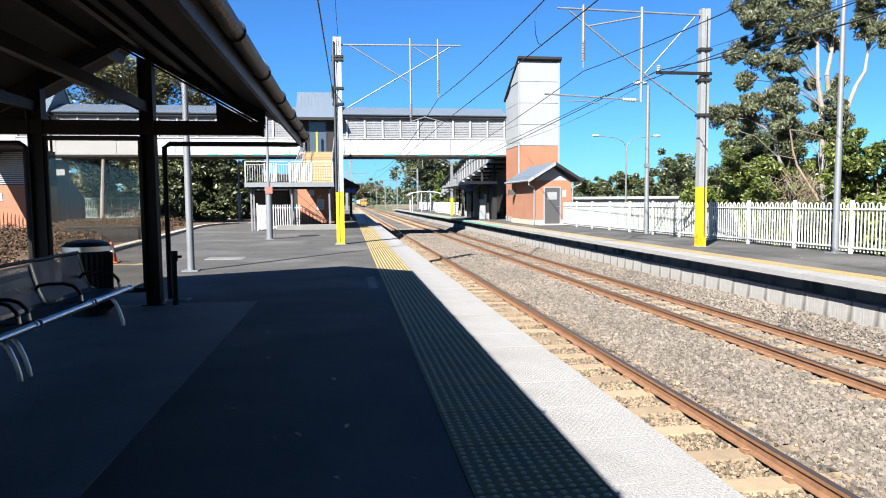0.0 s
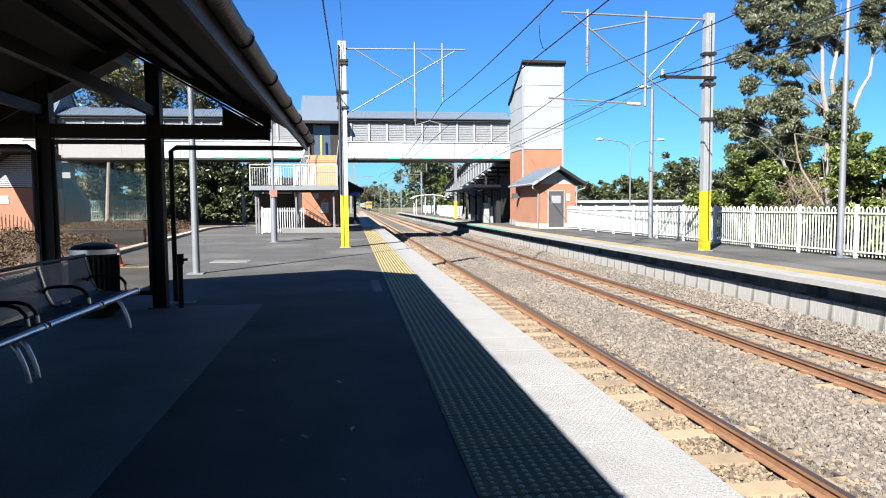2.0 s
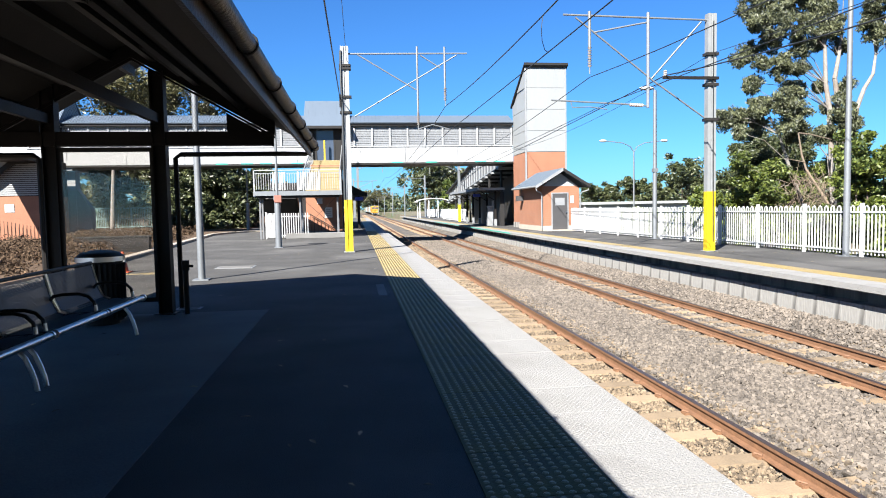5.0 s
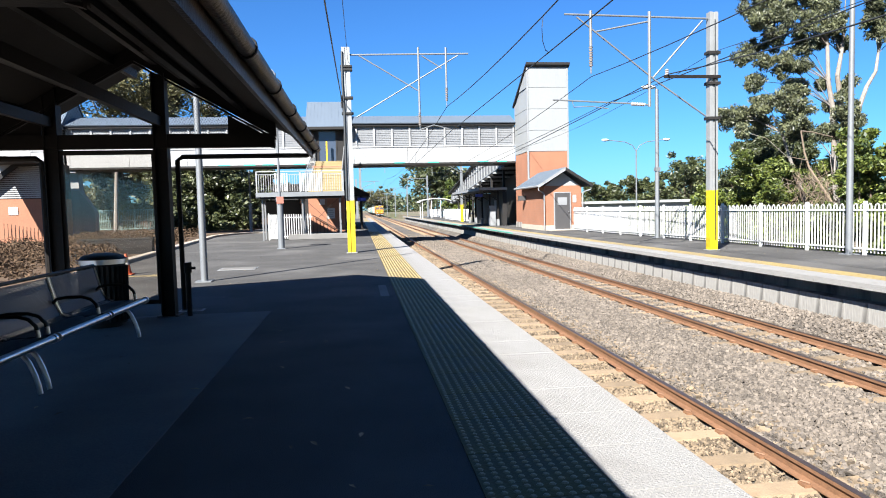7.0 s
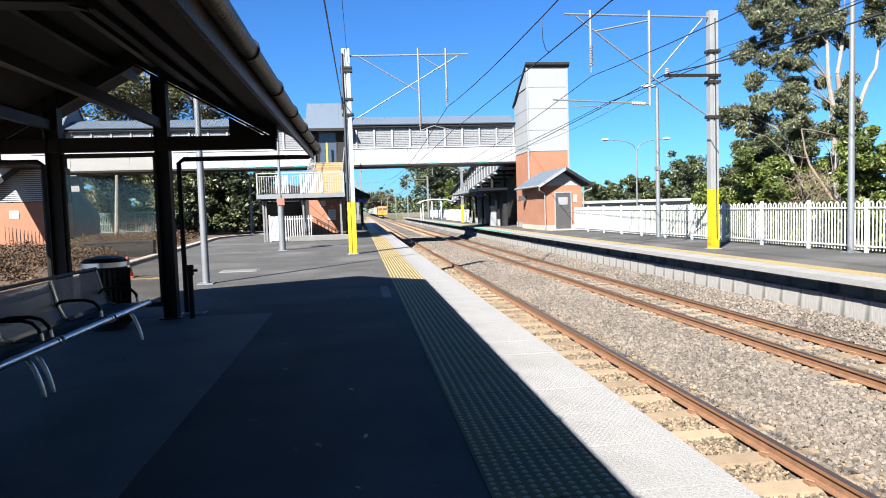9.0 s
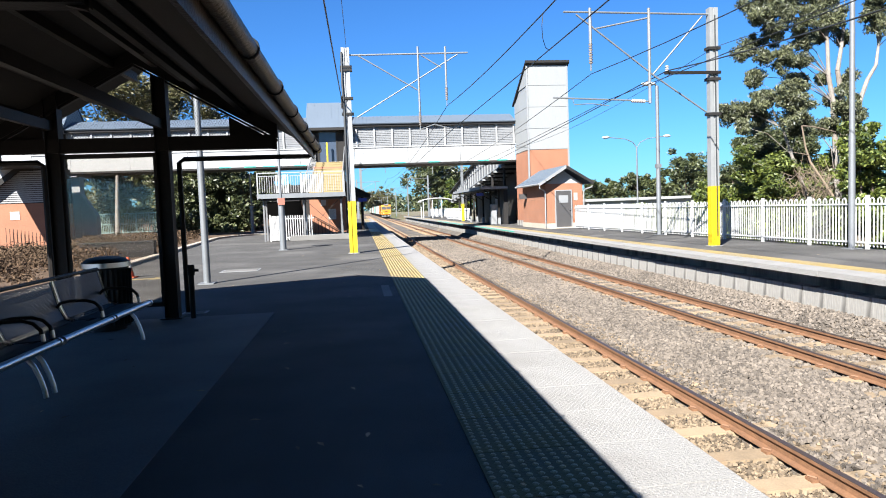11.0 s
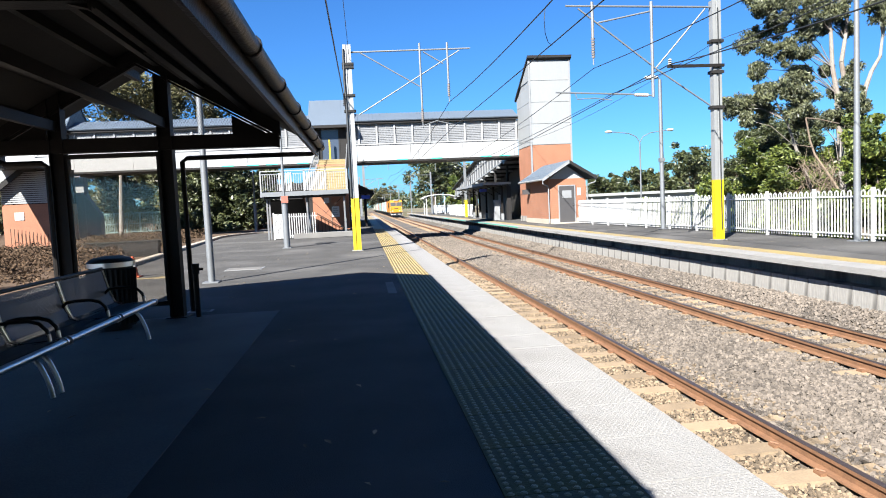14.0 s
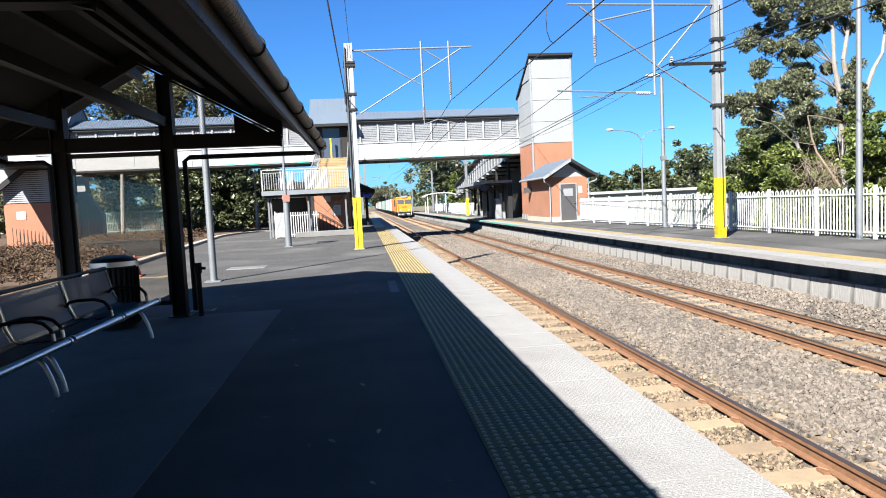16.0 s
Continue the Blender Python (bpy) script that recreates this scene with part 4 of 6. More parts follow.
def near_canopy():
    t = thing("station_canopy", -3.6, 47.5, 0, "dark gabled canopy over the far end of platform", "canopy")
    bm = B()
    prism(bm, [(0.0, 3.9), (2.6, 2.55), (2.6, 2.35), (0.0, 2.5), (-2.6, 2.35), (-2.6, 2.55)], "y", 0, 26)
    part("roof", bm, STEELDK, t, "dark brown pitched roof")
    for k in range(6):
        bm = boxes((1.9, 2.05, 0.4 + k * 4.8, 0.55 + k * 4.8, 0, 2.4))
        part("post", bm, STEELDK, t)
    part("blue_sign", boxes((1.7, 2.3, 0.3, 0.36, 2.05, 2.3)), mat("blue_panel", (0.0173, 0.0403, 0.317), 0.4), t, "small blue hanging sign")
    part("building", boxes((-2.4, -0.2, 3, 24, 0, 2.45)), BRICK, t, "brick station building")


near_canopy()


# overhead line masts, wires, lamp poles, fences
def insulator(bm, p, q, r=0.055, n=7):
    """A ribbed rod of stacked sheds from p to q."""
    p, q = Vector(p), Vector(q)
    cyl(bm, p, q, 0.022, n=8)
    for k in range(n):
        c = p.lerp(q, (k + 0.5) / n)
        d = (q - p).normalized() * (q - p).length / n * 0.3
        cyl(bm, c - d, c + d, r, r * 0.7, 10)


def mast(x, y, side, h, w=0.26):
    """Steel mast of two channels with a yellow foot; the bracket reaches to side (+1: to larger x)."""
    t = thing("overhead_line_mast", x, y, 0, "galvanised steel catenary mast with a yellow painted foot", "mast", "overhead line masts")
    for nm, z0, z1, m, lab in (("yellow_foot", 0.0, 1.72, YELLOW, "bright yellow painted foot"), ("shaft", 1.72, h, GALV, "")):
        bm = B()
        a = w / 2
        prism(bm, [(-a, -0.1), (-0.03, -0.1), (-0.03, -0.07), (0.03, -0.07), (0.03, -0.1), (a, -0.1), (a, 0.1), (0.03, 0.1), (0.03, 0.07), (-0.03, 0.07), (-0.03, 0.1), (-a, 0.1)], "z", z0, z1)
        part(nm, bm, m, t, lab)
    part("base_plate", boxes((-w / 2 - 0.05, w / 2 + 0.05, -0.15, 0.15, 0, 0.02)), GALV, t)
    return t


def mast_near():
    t = mast(-2.07, 21.7, 1, 6.65)
    X = lambda v: v + 2.07
    bm = B()
    cyl(bm, (0.05, 0, 6.42), (X(1.95), 0, 6.48), 0.028, n=8)
    part("top_tube", bm, GALVDULL, t, "", True)
    for a, b in (((X(-1.65), 0, 6.4), (X(0.24), 0, 5.28)), ((X(-1.78), 0, 4.42), (X(1.6), 0, 6.42)), ((X(0.4), 0, 6.4), (X(1.05), 0, 6.0))):
        bm = B()
        cyl(bm, a, b, 0.022, n=8)
        part("stay_tube", bm, GALVDULL, t, "", True)
    for x, z0, z1 in ((0.29, 4.55, 6.68), (1.2, 5.35, 6.68)):
        bm = B()
        cyl(bm, (X(x), 0, z0), (X(x), 0, z1), 0.035, n=8)
        part("drop_tube", bm, GALVDULL, t, "", True)
        bm = B()
        insulator(bm, (X(x), 0, z0), (X(x), 0, z0 - 0.42))
        part("insulator", bm, ENAMEL, t, "ribbed pale insulator", True)
        bm = B()
        cyl(bm, (X(x), 0, z0 - 0.42), (X(x), 0, z0 - 0.6), 0.015, n=6)
        part("clamp", bm, GALVDULL, t)
    bm = B()
    pipe(bm, [(X(0.29), 0, 4.0), (X(0.45), 0, 4.05), (X(0.75), 0, 4.15), (X(1.1), 0, 4.06), (X(1.36), 0, 3.99)], 0.018, 6)
    part("register_arm", bm, GALVDULL, t, "", True)
    for z in (6.0, 5.9, 5.0, 4.5):
        part("bracket", boxes((-0.18, 0.2, -0.14, 0.1, z, z + 0.07)), GREYDK, t)
    bm = B()
    pipe(bm, [(-0.12, -0.13, 6.5), (-0.13, -0.13, 5.5), (-0.1, -0.13, 4.6), (-0.11, -0.13, 1.75)], 0.036, 6)
    part("cable", bm, CABLE, t, "black cable strapped to the mast")
    bm = B()
    insulator(bm, (-0.16, -0.14, 4.7), (-0.16, -0.14, 5.1), 0.05)
    part("insulator", bm, GREYDK, t, "", True)


def mast_far():
    t = mast(8.27, 17.7, -1, 6.72, 0.25)
    X = lambda v: v - 8.27
    bm = B()
    cyl(bm, (-0.05, 0, 6.55), (X(3.95), 0, 6.62), 0.028, n=8)
    part("top_tube", bm, GALVDULL, t, "", True)
    for a, b in (((X(7.98), 0, 6.5), (X(6.5), 0, 4.9)), ((X(4.3), 0, 6.55), (X(6.55), 0, 4.85)), ((X(6.55), 0, 4.85), (X(8.15), 0, 3.78)), ((X(4.8), 0, 6.15), (X(6.35), 0, 6.45))):
        bm = B()
        cyl(bm, a, b, 0.025, n=8)
        part("stay_tube", bm, GALVDULL, t, "", True)
    for x, z0, z1 in ((4.7, 5.75, 6.72), (6.4, 4.1, 6.72)):
        bm = B()
        cyl(bm, (X(x), 0, z0), (X(x), 0, z1), 0.045, n=8)
        part("drop_tube", bm, GALVDULL, t, "", True)
    bm = B()
    insulator(bm, (X(4.7), 0, 5.75), (X(4.7), 0, 5.2), 0.06, 8)
    part("insulator", bm, ENAMEL, t, "ribbed pale insulator", True)
    bm = B()
    cyl(bm, (X(4.7), 0, 5.2), (X(4.7), 0, 5.02), 0.02, n=6)
    part("clamp", bm, GALVDULL, t)
    bm = B()
    pipe(bm, [(X(6.35), 0, 4.15), (X(6.1), 0, 4.18), (X(4.4), 0, 4.26), (X(3.6), 0, 4.3)], 0.022, 6)
    part("register_arm", bm, GALVDULL, t, "", True)
    bm = B()
    insulator(bm, (X(6.25), 0, 4.16), (X(5.85), 0, 4.18), 0.055, 8)
    part("insulator", bm, ENAMEL, t, "", True)
    bm = B()
    pipe(bm, [(X(4.15), 0, 4.26), (X(4.2), 0, 4.1), (X(4.7), 0, 4.12), (X(5.2), 0, 4.05)], 0.014, 6)
    part("steady_arm", bm, GALVDULL, t, "", True)
    part("cross_arm", boxes((X(6.78), 0.17, -0.17, -0.1, 4.87, 4.95)), STEELDK, t, "dark steel cross arm")
    bm = B()
    insulator(bm, (X(6.85), -0.13, 4.95), (X(6.85), -0.13, 5.12), 0.06, 3)
    part("insulator", bm, ENAMEL, t, "", True)
    for z in (5.55, 4.7, 3.72):
        part("bracket", boxes((-0.18, 0.18, -0.14, 0.12, z, z + 0.08)), GREYDK, t)
    bm = B()
    pipe(bm, [(0.02, -0.12, 6.5), (0.03, -0.12, 3.0), (0.05, -0.12, 0.3)], 0.015, 6)
    part("earth_cable", bm, CABLE, t)


mast_near()
mast_far()


def wire(name, pts_sag, r, label):
    """A wire in spans that hang between their supports: rows of x, y, z and the sag of the span after."""
    pts = []
    for (a, b) in zip(pts_sag, pts_sag[1:]):
        for k in range(12):
            f = k / 12
            pts.append((a[0] + (b[0] - a[0]) * f, a[1] + (b[1] - a[1]) * f, a[2] + (b[2] - a[2]) * f - 4 * a[3] * f * (1 - f)))
    pts.append(pts_sag[-1][:3])
    bm = B()
    pipe(bm, pts, r, 5)
    ob = new(name, mesh_of(name, bm, CABLE))
    tagged(ob, label, "cable", "overhead wires")


wire("catenary_wire", [(1.2, -5.7, 4.95, 0.445), (1.2, 21.7, 4.75, 0.12), (1.4, 44, 4.28, 0.0), (1.4, 47, 4.28, 0.2), (1.5, 76, 5.0, 0.5), (1.5, 150, 4.8, 0.4), (1.5, 240, 4.8, 0.3), (1.5, 400, 4.8, 0)], 0.011, "dark messenger wire sagging over the near track")
wire("contact_wire", [(1.42, -5.7, 3.95, 0.06), (1.36, 21.7, 3.98, 0.04), (1.4, 44, 3.95, 0.0), (1.5, 76, 4.1, 0.1), (1.4, 200, 4.1, 0.1), (1.48, 400, 4.1, 0)], 0.010, "dark contact wire over the near track")
wire("catenary_wire", [(4.75, -9.3, 5.0, 0.475), (4.7, 17.7, 4.93, 0.15), (5.1, 44, 4.28, 0.0), (5.1, 47, 4.28, 0.2), (5.2, 64, 5.0, 0.5), (5.2, 150, 4.8, 0.4), (5.2, 240, 4.8, 0.3), (5.2, 400, 4.8, 0)], 0.011, "dark messenger wire sagging over the far track")
wire("contact_wire", [(5.3, -9.3, 4.15, 0.12), (5.2, 17.7, 4.22, 0.1), (5.3, 44, 3.95, 0.0), (5.4, 64, 4.05, 0.1), (5.27, 400, 4.1, 0)], 0.010, "dark contact wire over the far track")
wire("feeder_cable", [(6.9, -9.3, 5.1, 0.78), (6.85, 17.57, 4.97, 0.02), (7.1, 44.1, 4.25, 0.0), (7.1, 47, 4.25, 0.2), (7.2, 64, 5.0, 0.8), (7.2, 120, 5.0, 0)], 0.016, "thick dark feeder cable on the far masts")
wire("feeder_cable", [(-2.3, -5.7, 5.2, 0.1), (-2.24, 21.55, 4.98, 0.3), (-2.2, 44.1, 4.4, 0)], 0.016, "thick dark feeder cable on the near mast")
wire("earth_wire", [(8.3, -9.3, 5.55, 0.45), (8.3, 17.57, 5.62, 0.4), (8.95, 43.9, 5.3, 0)], 0.008, "thin wire along the far masts")
wire("earth_wire", [(-2.02, -5.7, 6.2, 0.4), (-2.0, 21.7, 6.2, 0.4), (-2.0, 44.1, 6.0, 0)], 0.007, "thin wire along the near mast")


def droppers():
    for x, y, z0, z1 in ((1.3, 5.0, 3.89, 4.42), (1.3, 29.0, 3.94, 4.48), (1.36, 36.0, 3.94, 4.36)):
        bm = B()
        cyl(bm, (x, y, z0), (x, y, z1), 0.006, n=5)
        tagged(new("dropper_wire", mesh_of("dropper_wire", bm, CABLE)), "thin hanging wire between messenger and contact wire", "cable", "droppers")


droppers()
lp = B()
pipe(lp, [(1.2, 10.3, 4.4), (1.17, 10.28, 4.2), (1.2, 10.35, 4.02), (1.29, 10.5, 3.91), (1.39, 10.62, 3.9)], 0.006, 5)
tagged(new("jumper_wire", mesh_of("jumper_wire", lp, CABLE)), "looped jumper wire between messenger and contact wire", "cable", "droppers")


def lamp_pole(x, y, h, hinge, lamp=True, r=0.09):
    t = thing("lamp_pole", x, y, 0, "galvanised tilting platform lamp pole with a thick lower part", "lamp pole", "platform lamp poles")
    bm = B()
    cyl(bm, (0, 0, 0), (0, 0, hinge), r, r * 0.95, 10)
    part("lower_pole", bm, GALVDULL, t, "", True)
    part("base_plate", boxes((-0.16, 0.16, -0.16, 0.16, 0, 0.025)), GALVDULL, t)
    bm = B()
    cyl(bm, (0, 0, hinge), (0, 0, h), r * 0.85, r * 0.7, 10) if r < 0.1 else cyl(bm, (0, 0, hinge), (0, 0, h), 0.05, 0.045, 10)
    part("upper_pole", bm, GALVDULL, t, "", True)
    if r >= 0.085:
        part("hinge_box", boxes((-r - 0.006, r + 0.006, -r - 0.006, r, hinge - 0.1, hinge + 0.05)), GALVDULL, t)
    if lamp:
        bm = B()
        pipe(bm, [(0, 0, h - 0.05), (-0.06, 0, h + 0.06), (-0.3, 0, h + 0.1)], 0.03, 6)
        part("arm", bm, GALVDULL, t, "", True)
        bm = B()
        v = bmesh.ops.create_uvsphere(bm, u_segments=12, v_segments=8, radius=1)["verts"]
        bmesh.ops.scale(bm, vec=(0.3, 0.13, 0.085), verts=v)
        bmesh.ops.translate(bm, vec=(-0.35, 0, h + 0.08), verts=v)
        part("lamp_head", bm, WHITE, t, "white rounded lamp head", True)
    return t


lamp_pole(9.95, 24.7, 5.85, 2.75)
lamp_pole(10.2, 14.75, 7.6, 2.8, r=0.08)
lamp_pole(-5.0, 13.95, 7.2, 2.6, r=0.072)
kp = lamp_pole(-4.77, 25.4, 6.6, 1.9, r=0.12)
part("red_plate", boxes((-0.1, 0.16, -0.14, -0.125, 1.72, 1.98)), mat("faded_red", (0.207, 0.069, 0.046), 0.6), kp, "faded red plate at the hinge")
lamp_pole(-9.8, 50.0, 6.5, 2.0, r=0.12)


def street_lamp():
    t = thing("street_lamp", 17.6, 44, -0.05, "slim double-armed street lamp beyond the fence", "street lamp")
    bm = B()
    cyl(bm, (0, 0, 0), (0, 0, 5.2), 0.06, 0.045, 10)
    part("pole", bm, GALVDULL, t, "", True)
    for s in (-1, 1):
        bm = B()
        pipe(bm, [(0, 0, 5.1), (s * 0.25, 0, 5.5), (s * 0.8, 0, 5.75), (s * 2.1, 0, 5.9)], 0.03, 6)
        part("arm", bm, GALVDULL, t, "", True)
        bm = B()
        v = bmesh.ops.create_uvsphere(bm, u_segments=12, v_segments=8, radius=1)["verts"]
        bmesh.ops.scale(bm, vec=(0.28, 0.14, 0.1), verts=v)
        bmesh.ops.translate(bm, vec=(s * 2.25, 0, 5.9), verts=v)
        part("lamp_head", bm, WHITE, t, "", True)


street_lamp()


def far_mast(x, y, h, foot, reach):
    t = thing("overhead_line_mast", x, y, -0.9 if foot == 0 else 0.0, "distant grey catenary mast with cross arm", "mast", "overhead line masts")
    bm = boxes((-0.12, 0.12, -0.1, 0.1, 0, h))
    part("shaft", bm, GALVDULL, t)
    if foot:
        part("yellow_foot", boxes((-0.125, 0.125, -0.105, 0.105, 0, 1.7)), YELLOW, t)
    bm = B()
    cyl(bm, (0, 0, h - 0.5), (reach, 0, h - 0.4), 0.04, n=6)
    cyl(bm, (0, 0, h - 2.0), (reach * 0.8, 0, h - 0.5), 0.03, n=6)
    cyl(bm, (reach * 0.8, 0, h - 0.4), (reach * 0.8, 0, h - 2.2), 0.03, n=6)
    part("bracket", bm, GALVDULL, t)


far_mast(8.3, 64, 6.9, 1, -3.6)
far_mast(-1.6, 68, 7.4, 1, 3.2)
for k, yy in enumerate((105, 150, 200, 260, 330)):
    far_mast(9.2, yy, 7.6, 0, -4.0)
    far_mast(-2.2, yy + 8, 7.6, 0, 4.0)


def hairpin_fence():
    """Loop-topped white panels along the back of the far platform."""
    H = 1.3
    loop = B()
    w = 0.055
    arch = [(-w, 0.06), (-w, H - 0.12)] + [(-w * math.cos(radians(a)), H - 0.12 + 0.075 * math.sin(radians(a))) for a in (45, 90, 135)] + [(w, H - 0.12), (w, 0.06)]
    pipe(loop, [(0, y, z) for y, z in arch], 0.019, 4)
    loop_me = mesh_of("hairpin_bar", loop, WHITE)
    post_me = mesh_of("fence_post", boxes((-0.035, 0.035, -0.035, 0.035, 0, H + 0.02)), WHITE)
    rail_me = mesh_of("fence_rail", boxes((-0.02, 0.02, 0.035, 1.945, -0.02, 0.02)), WHITE)
    y = 4.6
    while y < 33.5:
        x = 10.42 - 0.035 * (y - 14.4)
        t = thing("fence_panel", x, y, 0, "white loop-topped steel fence panel behind the platform", "fence", "fence panels", rz=2.0)
        share("fence_post", post_me, t)
        share("fence_rail", rail_me, t, 0, 0, 0.16)
        share("fence_rail", rail_me, t, 0, 0, H - 0.2)
        for k in range(9):
            share("hairpin_bar", loop_me, t, 0.022, 0.11 + k * 0.22)
        y += 1.98
    # plainer white fence farther along the platform
    bar_me = mesh_of("picket", boxes((-0.015, 0.015, -0.025, 0.025, 0.05, 1.25)), WHITE)
    rail2 = mesh_of("fence_rail", boxes((-0.03, -0.015, 0, 6.0, 0, 0.05)), WHITE)
    post2 = mesh_of("fence_post", boxes((-0.04, 0.04, -0.04, 0.04, 0, 1.3)), WHITE)
    for k in range(9):
        t = thing("picket_fence", 8.75 if k < 3 else 10.3, 62 + k * 6.0, 0, "white picket fence along the far platform", "fence", "picket fence panels")
        for q in range(30):
            share("picket", bar_me, t, 0, 0.1 + q * 0.2)
        for z in (0.2, 1.05):
            share("fence_rail", rail2, t, 0, 0, z)
        share("fence_post", post2, t)


hairpin_fence()


def gate_fence():
    """White picket panels round the foot of the stairs."""
    bar_me = mesh_of("picket", boxes((-0.02, 0.02, -0.012, 0.012, 0.05, 1.28)), WHITE)
    for x, y, n, lab in ((-6.25, 33.55, 7, "solid"), (-5.75, 33.5, 14, "open")):
        t = thing("stair_gate", x, y, 0, "white steel picket gate beneath the footbridge stairs", "gate", "stair gates")
        sp = 0.06 if lab == "solid" else 0.115
        for k in range(n):
            share("picket", bar_me, t, k * sp)
        part("gate_rail", boxes((-0.03, n * sp, -0.02, 0.02, 0.15, 0.19), (-0.03, n * sp, -0.02, 0.02, 1.1, 1.14)), WHITE, t)
        part("gate_post", boxes((-0.08, -0.02, -0.03, 0.03, 0, 1.35)), WHITE, t)
    r = thing("ramp_kerb", -5.3, 33.0, 0, "pale concrete ramp edge at the stair foot", "kerb")
    part("upstand", boxes((0, 2.9, 0, 0.25, 0, 0.28)), SLAB, r, bevel=0.02)
    n = thing("boundary_fence", -34, 66, 0, "faded teal mesh fence behind the garden bed", "fence")
    TEALF = mat("faded_teal", (0.115, 0.173, 0.167), 0.7, vary=0.15)
    for k in range(24):
        part("fence_post", boxes((k * 1.2 - 0.03, k * 1.2 + 0.03, -0.03, 0.03, 0, 2.0)), TEALF, n)
    part("mesh", boxes((0, 28, -0.01, 0.01, 0.9, 1.0), (0, 28, -0.01, 0.01, 1.9, 2.0), (0, 28, -0.01, 0.01, 0.1, 0.2)), TEALF, n)
    bm = B()
    for k in range(180):
        box(bm, k * 0.155, k * 0.155 + 0.05, -0.008, 0.008, 0.2, 1.9)
    part("fence_slats", bm, TEALF, n)


gate_fence()


def small_platform_things():
    for nm, x, y, sx, sy, m, lab in (("drain_grate", -3.45, 27.8, 0.85, 0.9, BINBLACK, "dark cast drain grate set in the asphalt"),
                                     ("pit_cover", -4.85, 16.9, 0.9, 0.7, SLAB, "pale concrete pit cover in the asphalt"),
                                     ("pit_cover", -4.25, 9.85, 0.35, 0.22, SLAB, "small pale concrete pit lid")):
        t = thing(nm, x, y, 0, lab, "pit cover")
        part("frame", boxes((-sx / 2, sx / 2, -sy / 2, sy / 2, -0.02, 0.006)), GREYMID if m is SLAB else BINBLACK, t)
        if m is SLAB:
            part("lid", boxes((-sx / 2 + 0.04, sx / 2 - 0.04, -sy / 2 + 0.04, sy / 2 - 0.04, 0, 0.012)), m, t)
        else:
            for k in range(8):
                part("grate_bar", boxes((-sx / 2 + 0.05 + k * 0.09, -sx / 2 + 0.1 + k * 0.09, -sy / 2 + 0.05, sy / 2 - 0.05, 0.004, 0.014)), m, t)
    p = thing("asphalt_patch", -1.42, 11.3, 0, "small pale worn patch on the asphalt", "patch", kind="structure")
    part("patch", boxes((-0.07, 0.07, -0.8, 0.8, 0.0, 0.004)), SLAB, p)
    s = thing("white_shelter", 9.0, 92, 0, "small white arched shelter on the far platform", "shelter")
    bm = B()
    out = [(-2.4 * math.cos(radians(a)), 2.3 + 0.55 * math.sin(radians(a))) for a in range(0, 181, 20)]
    inn = [(-2.3 * math.cos(radians(a)), 2.22 + 0.52 * math.sin(radians(a))) for a in range(180, -1, -20)]
    prism(bm, out + inn, "y", 0, 4)
    part("roof", bm, WHITE, s)
    for x in (-1.9, -0.6, 0.7):
        part("post", boxes((x - 0.06, x + 0.06, 0.2, 0.32, 0, 2.6)), WHITE, s)
        part("post", boxes((x - 0.06, x + 0.06, 3.6, 3.72, 0, 2.6)), WHITE, s)
    h = thing("long_shed", 20.5, 62, -0.25, "long low shed with a pale flat roof beyond the fence", "shed")
    part("wall", boxes((0, 14, 0, 6, 0, 1.7)), GREYMID, h)
    part("roof", boxes((-0.4, 14.4, -0.4, 6.4, 1.7, 1.95)), CLAD, h)


small_platform_things()


# trees and shrubs
def leaves_mesh(name, clumps, per, size, material, seed, droop=0.3, flat=0.35):
    """Many small leaf blades in clumps; clumps: rows of x, y, z, radius."""
    rng = np.random.default_rng(seed)
    c = np.array(clumps, dtype=float)
    n = len(c) * per
    idx = np.repeat(np.arange(len(c)), per)
    d = rng.normal(size=(n, 3))
    d /= np.linalg.norm(d, axis=1)[:, None]
    rad = rng.random(n) ** 0.45
    p = c[idx, :3] + d * (rad * c[idx, 3])[:, None] * np.array([1, 1, 0.75])
    a = rng.normal(size=(n, 3)) * np.array([1, 1, 0.6]) + np.array([0, 0, -droop])
    a /= np.linalg.norm(a, axis=1)[:, None]
    b = np.cross(a, rng.normal(size=(n, 3)))
    b /= np.linalg.norm(b, axis=1)[:, None]
    s = size * (0.6 + 0.8 * rng.random(n))[:, None]
    v = np.stack([p - a * s, p + b * s * flat, p + a * s, p - b * s * flat], axis=1).reshape(-1, 3)
    f = np.arange(n * 4).reshape(-1, 4)
    me = bpy.data.meshes.new(name)
    me.from_pydata(v.tolist(), [], f.tolist())
    me.materials.append(material)
    return me


def limb(bm, pts, r0, r1):
    """A tapering, bending limb."""
    n = len(pts)
    for k in range(n - 1):
        a = r0 + (r1 - r0) * k / (n - 1)
        b = r0 + (r1 - r0) * (k + 1) / (n - 1)
        cyl(bm, pts[k], pts[k + 1], a, b, 8)


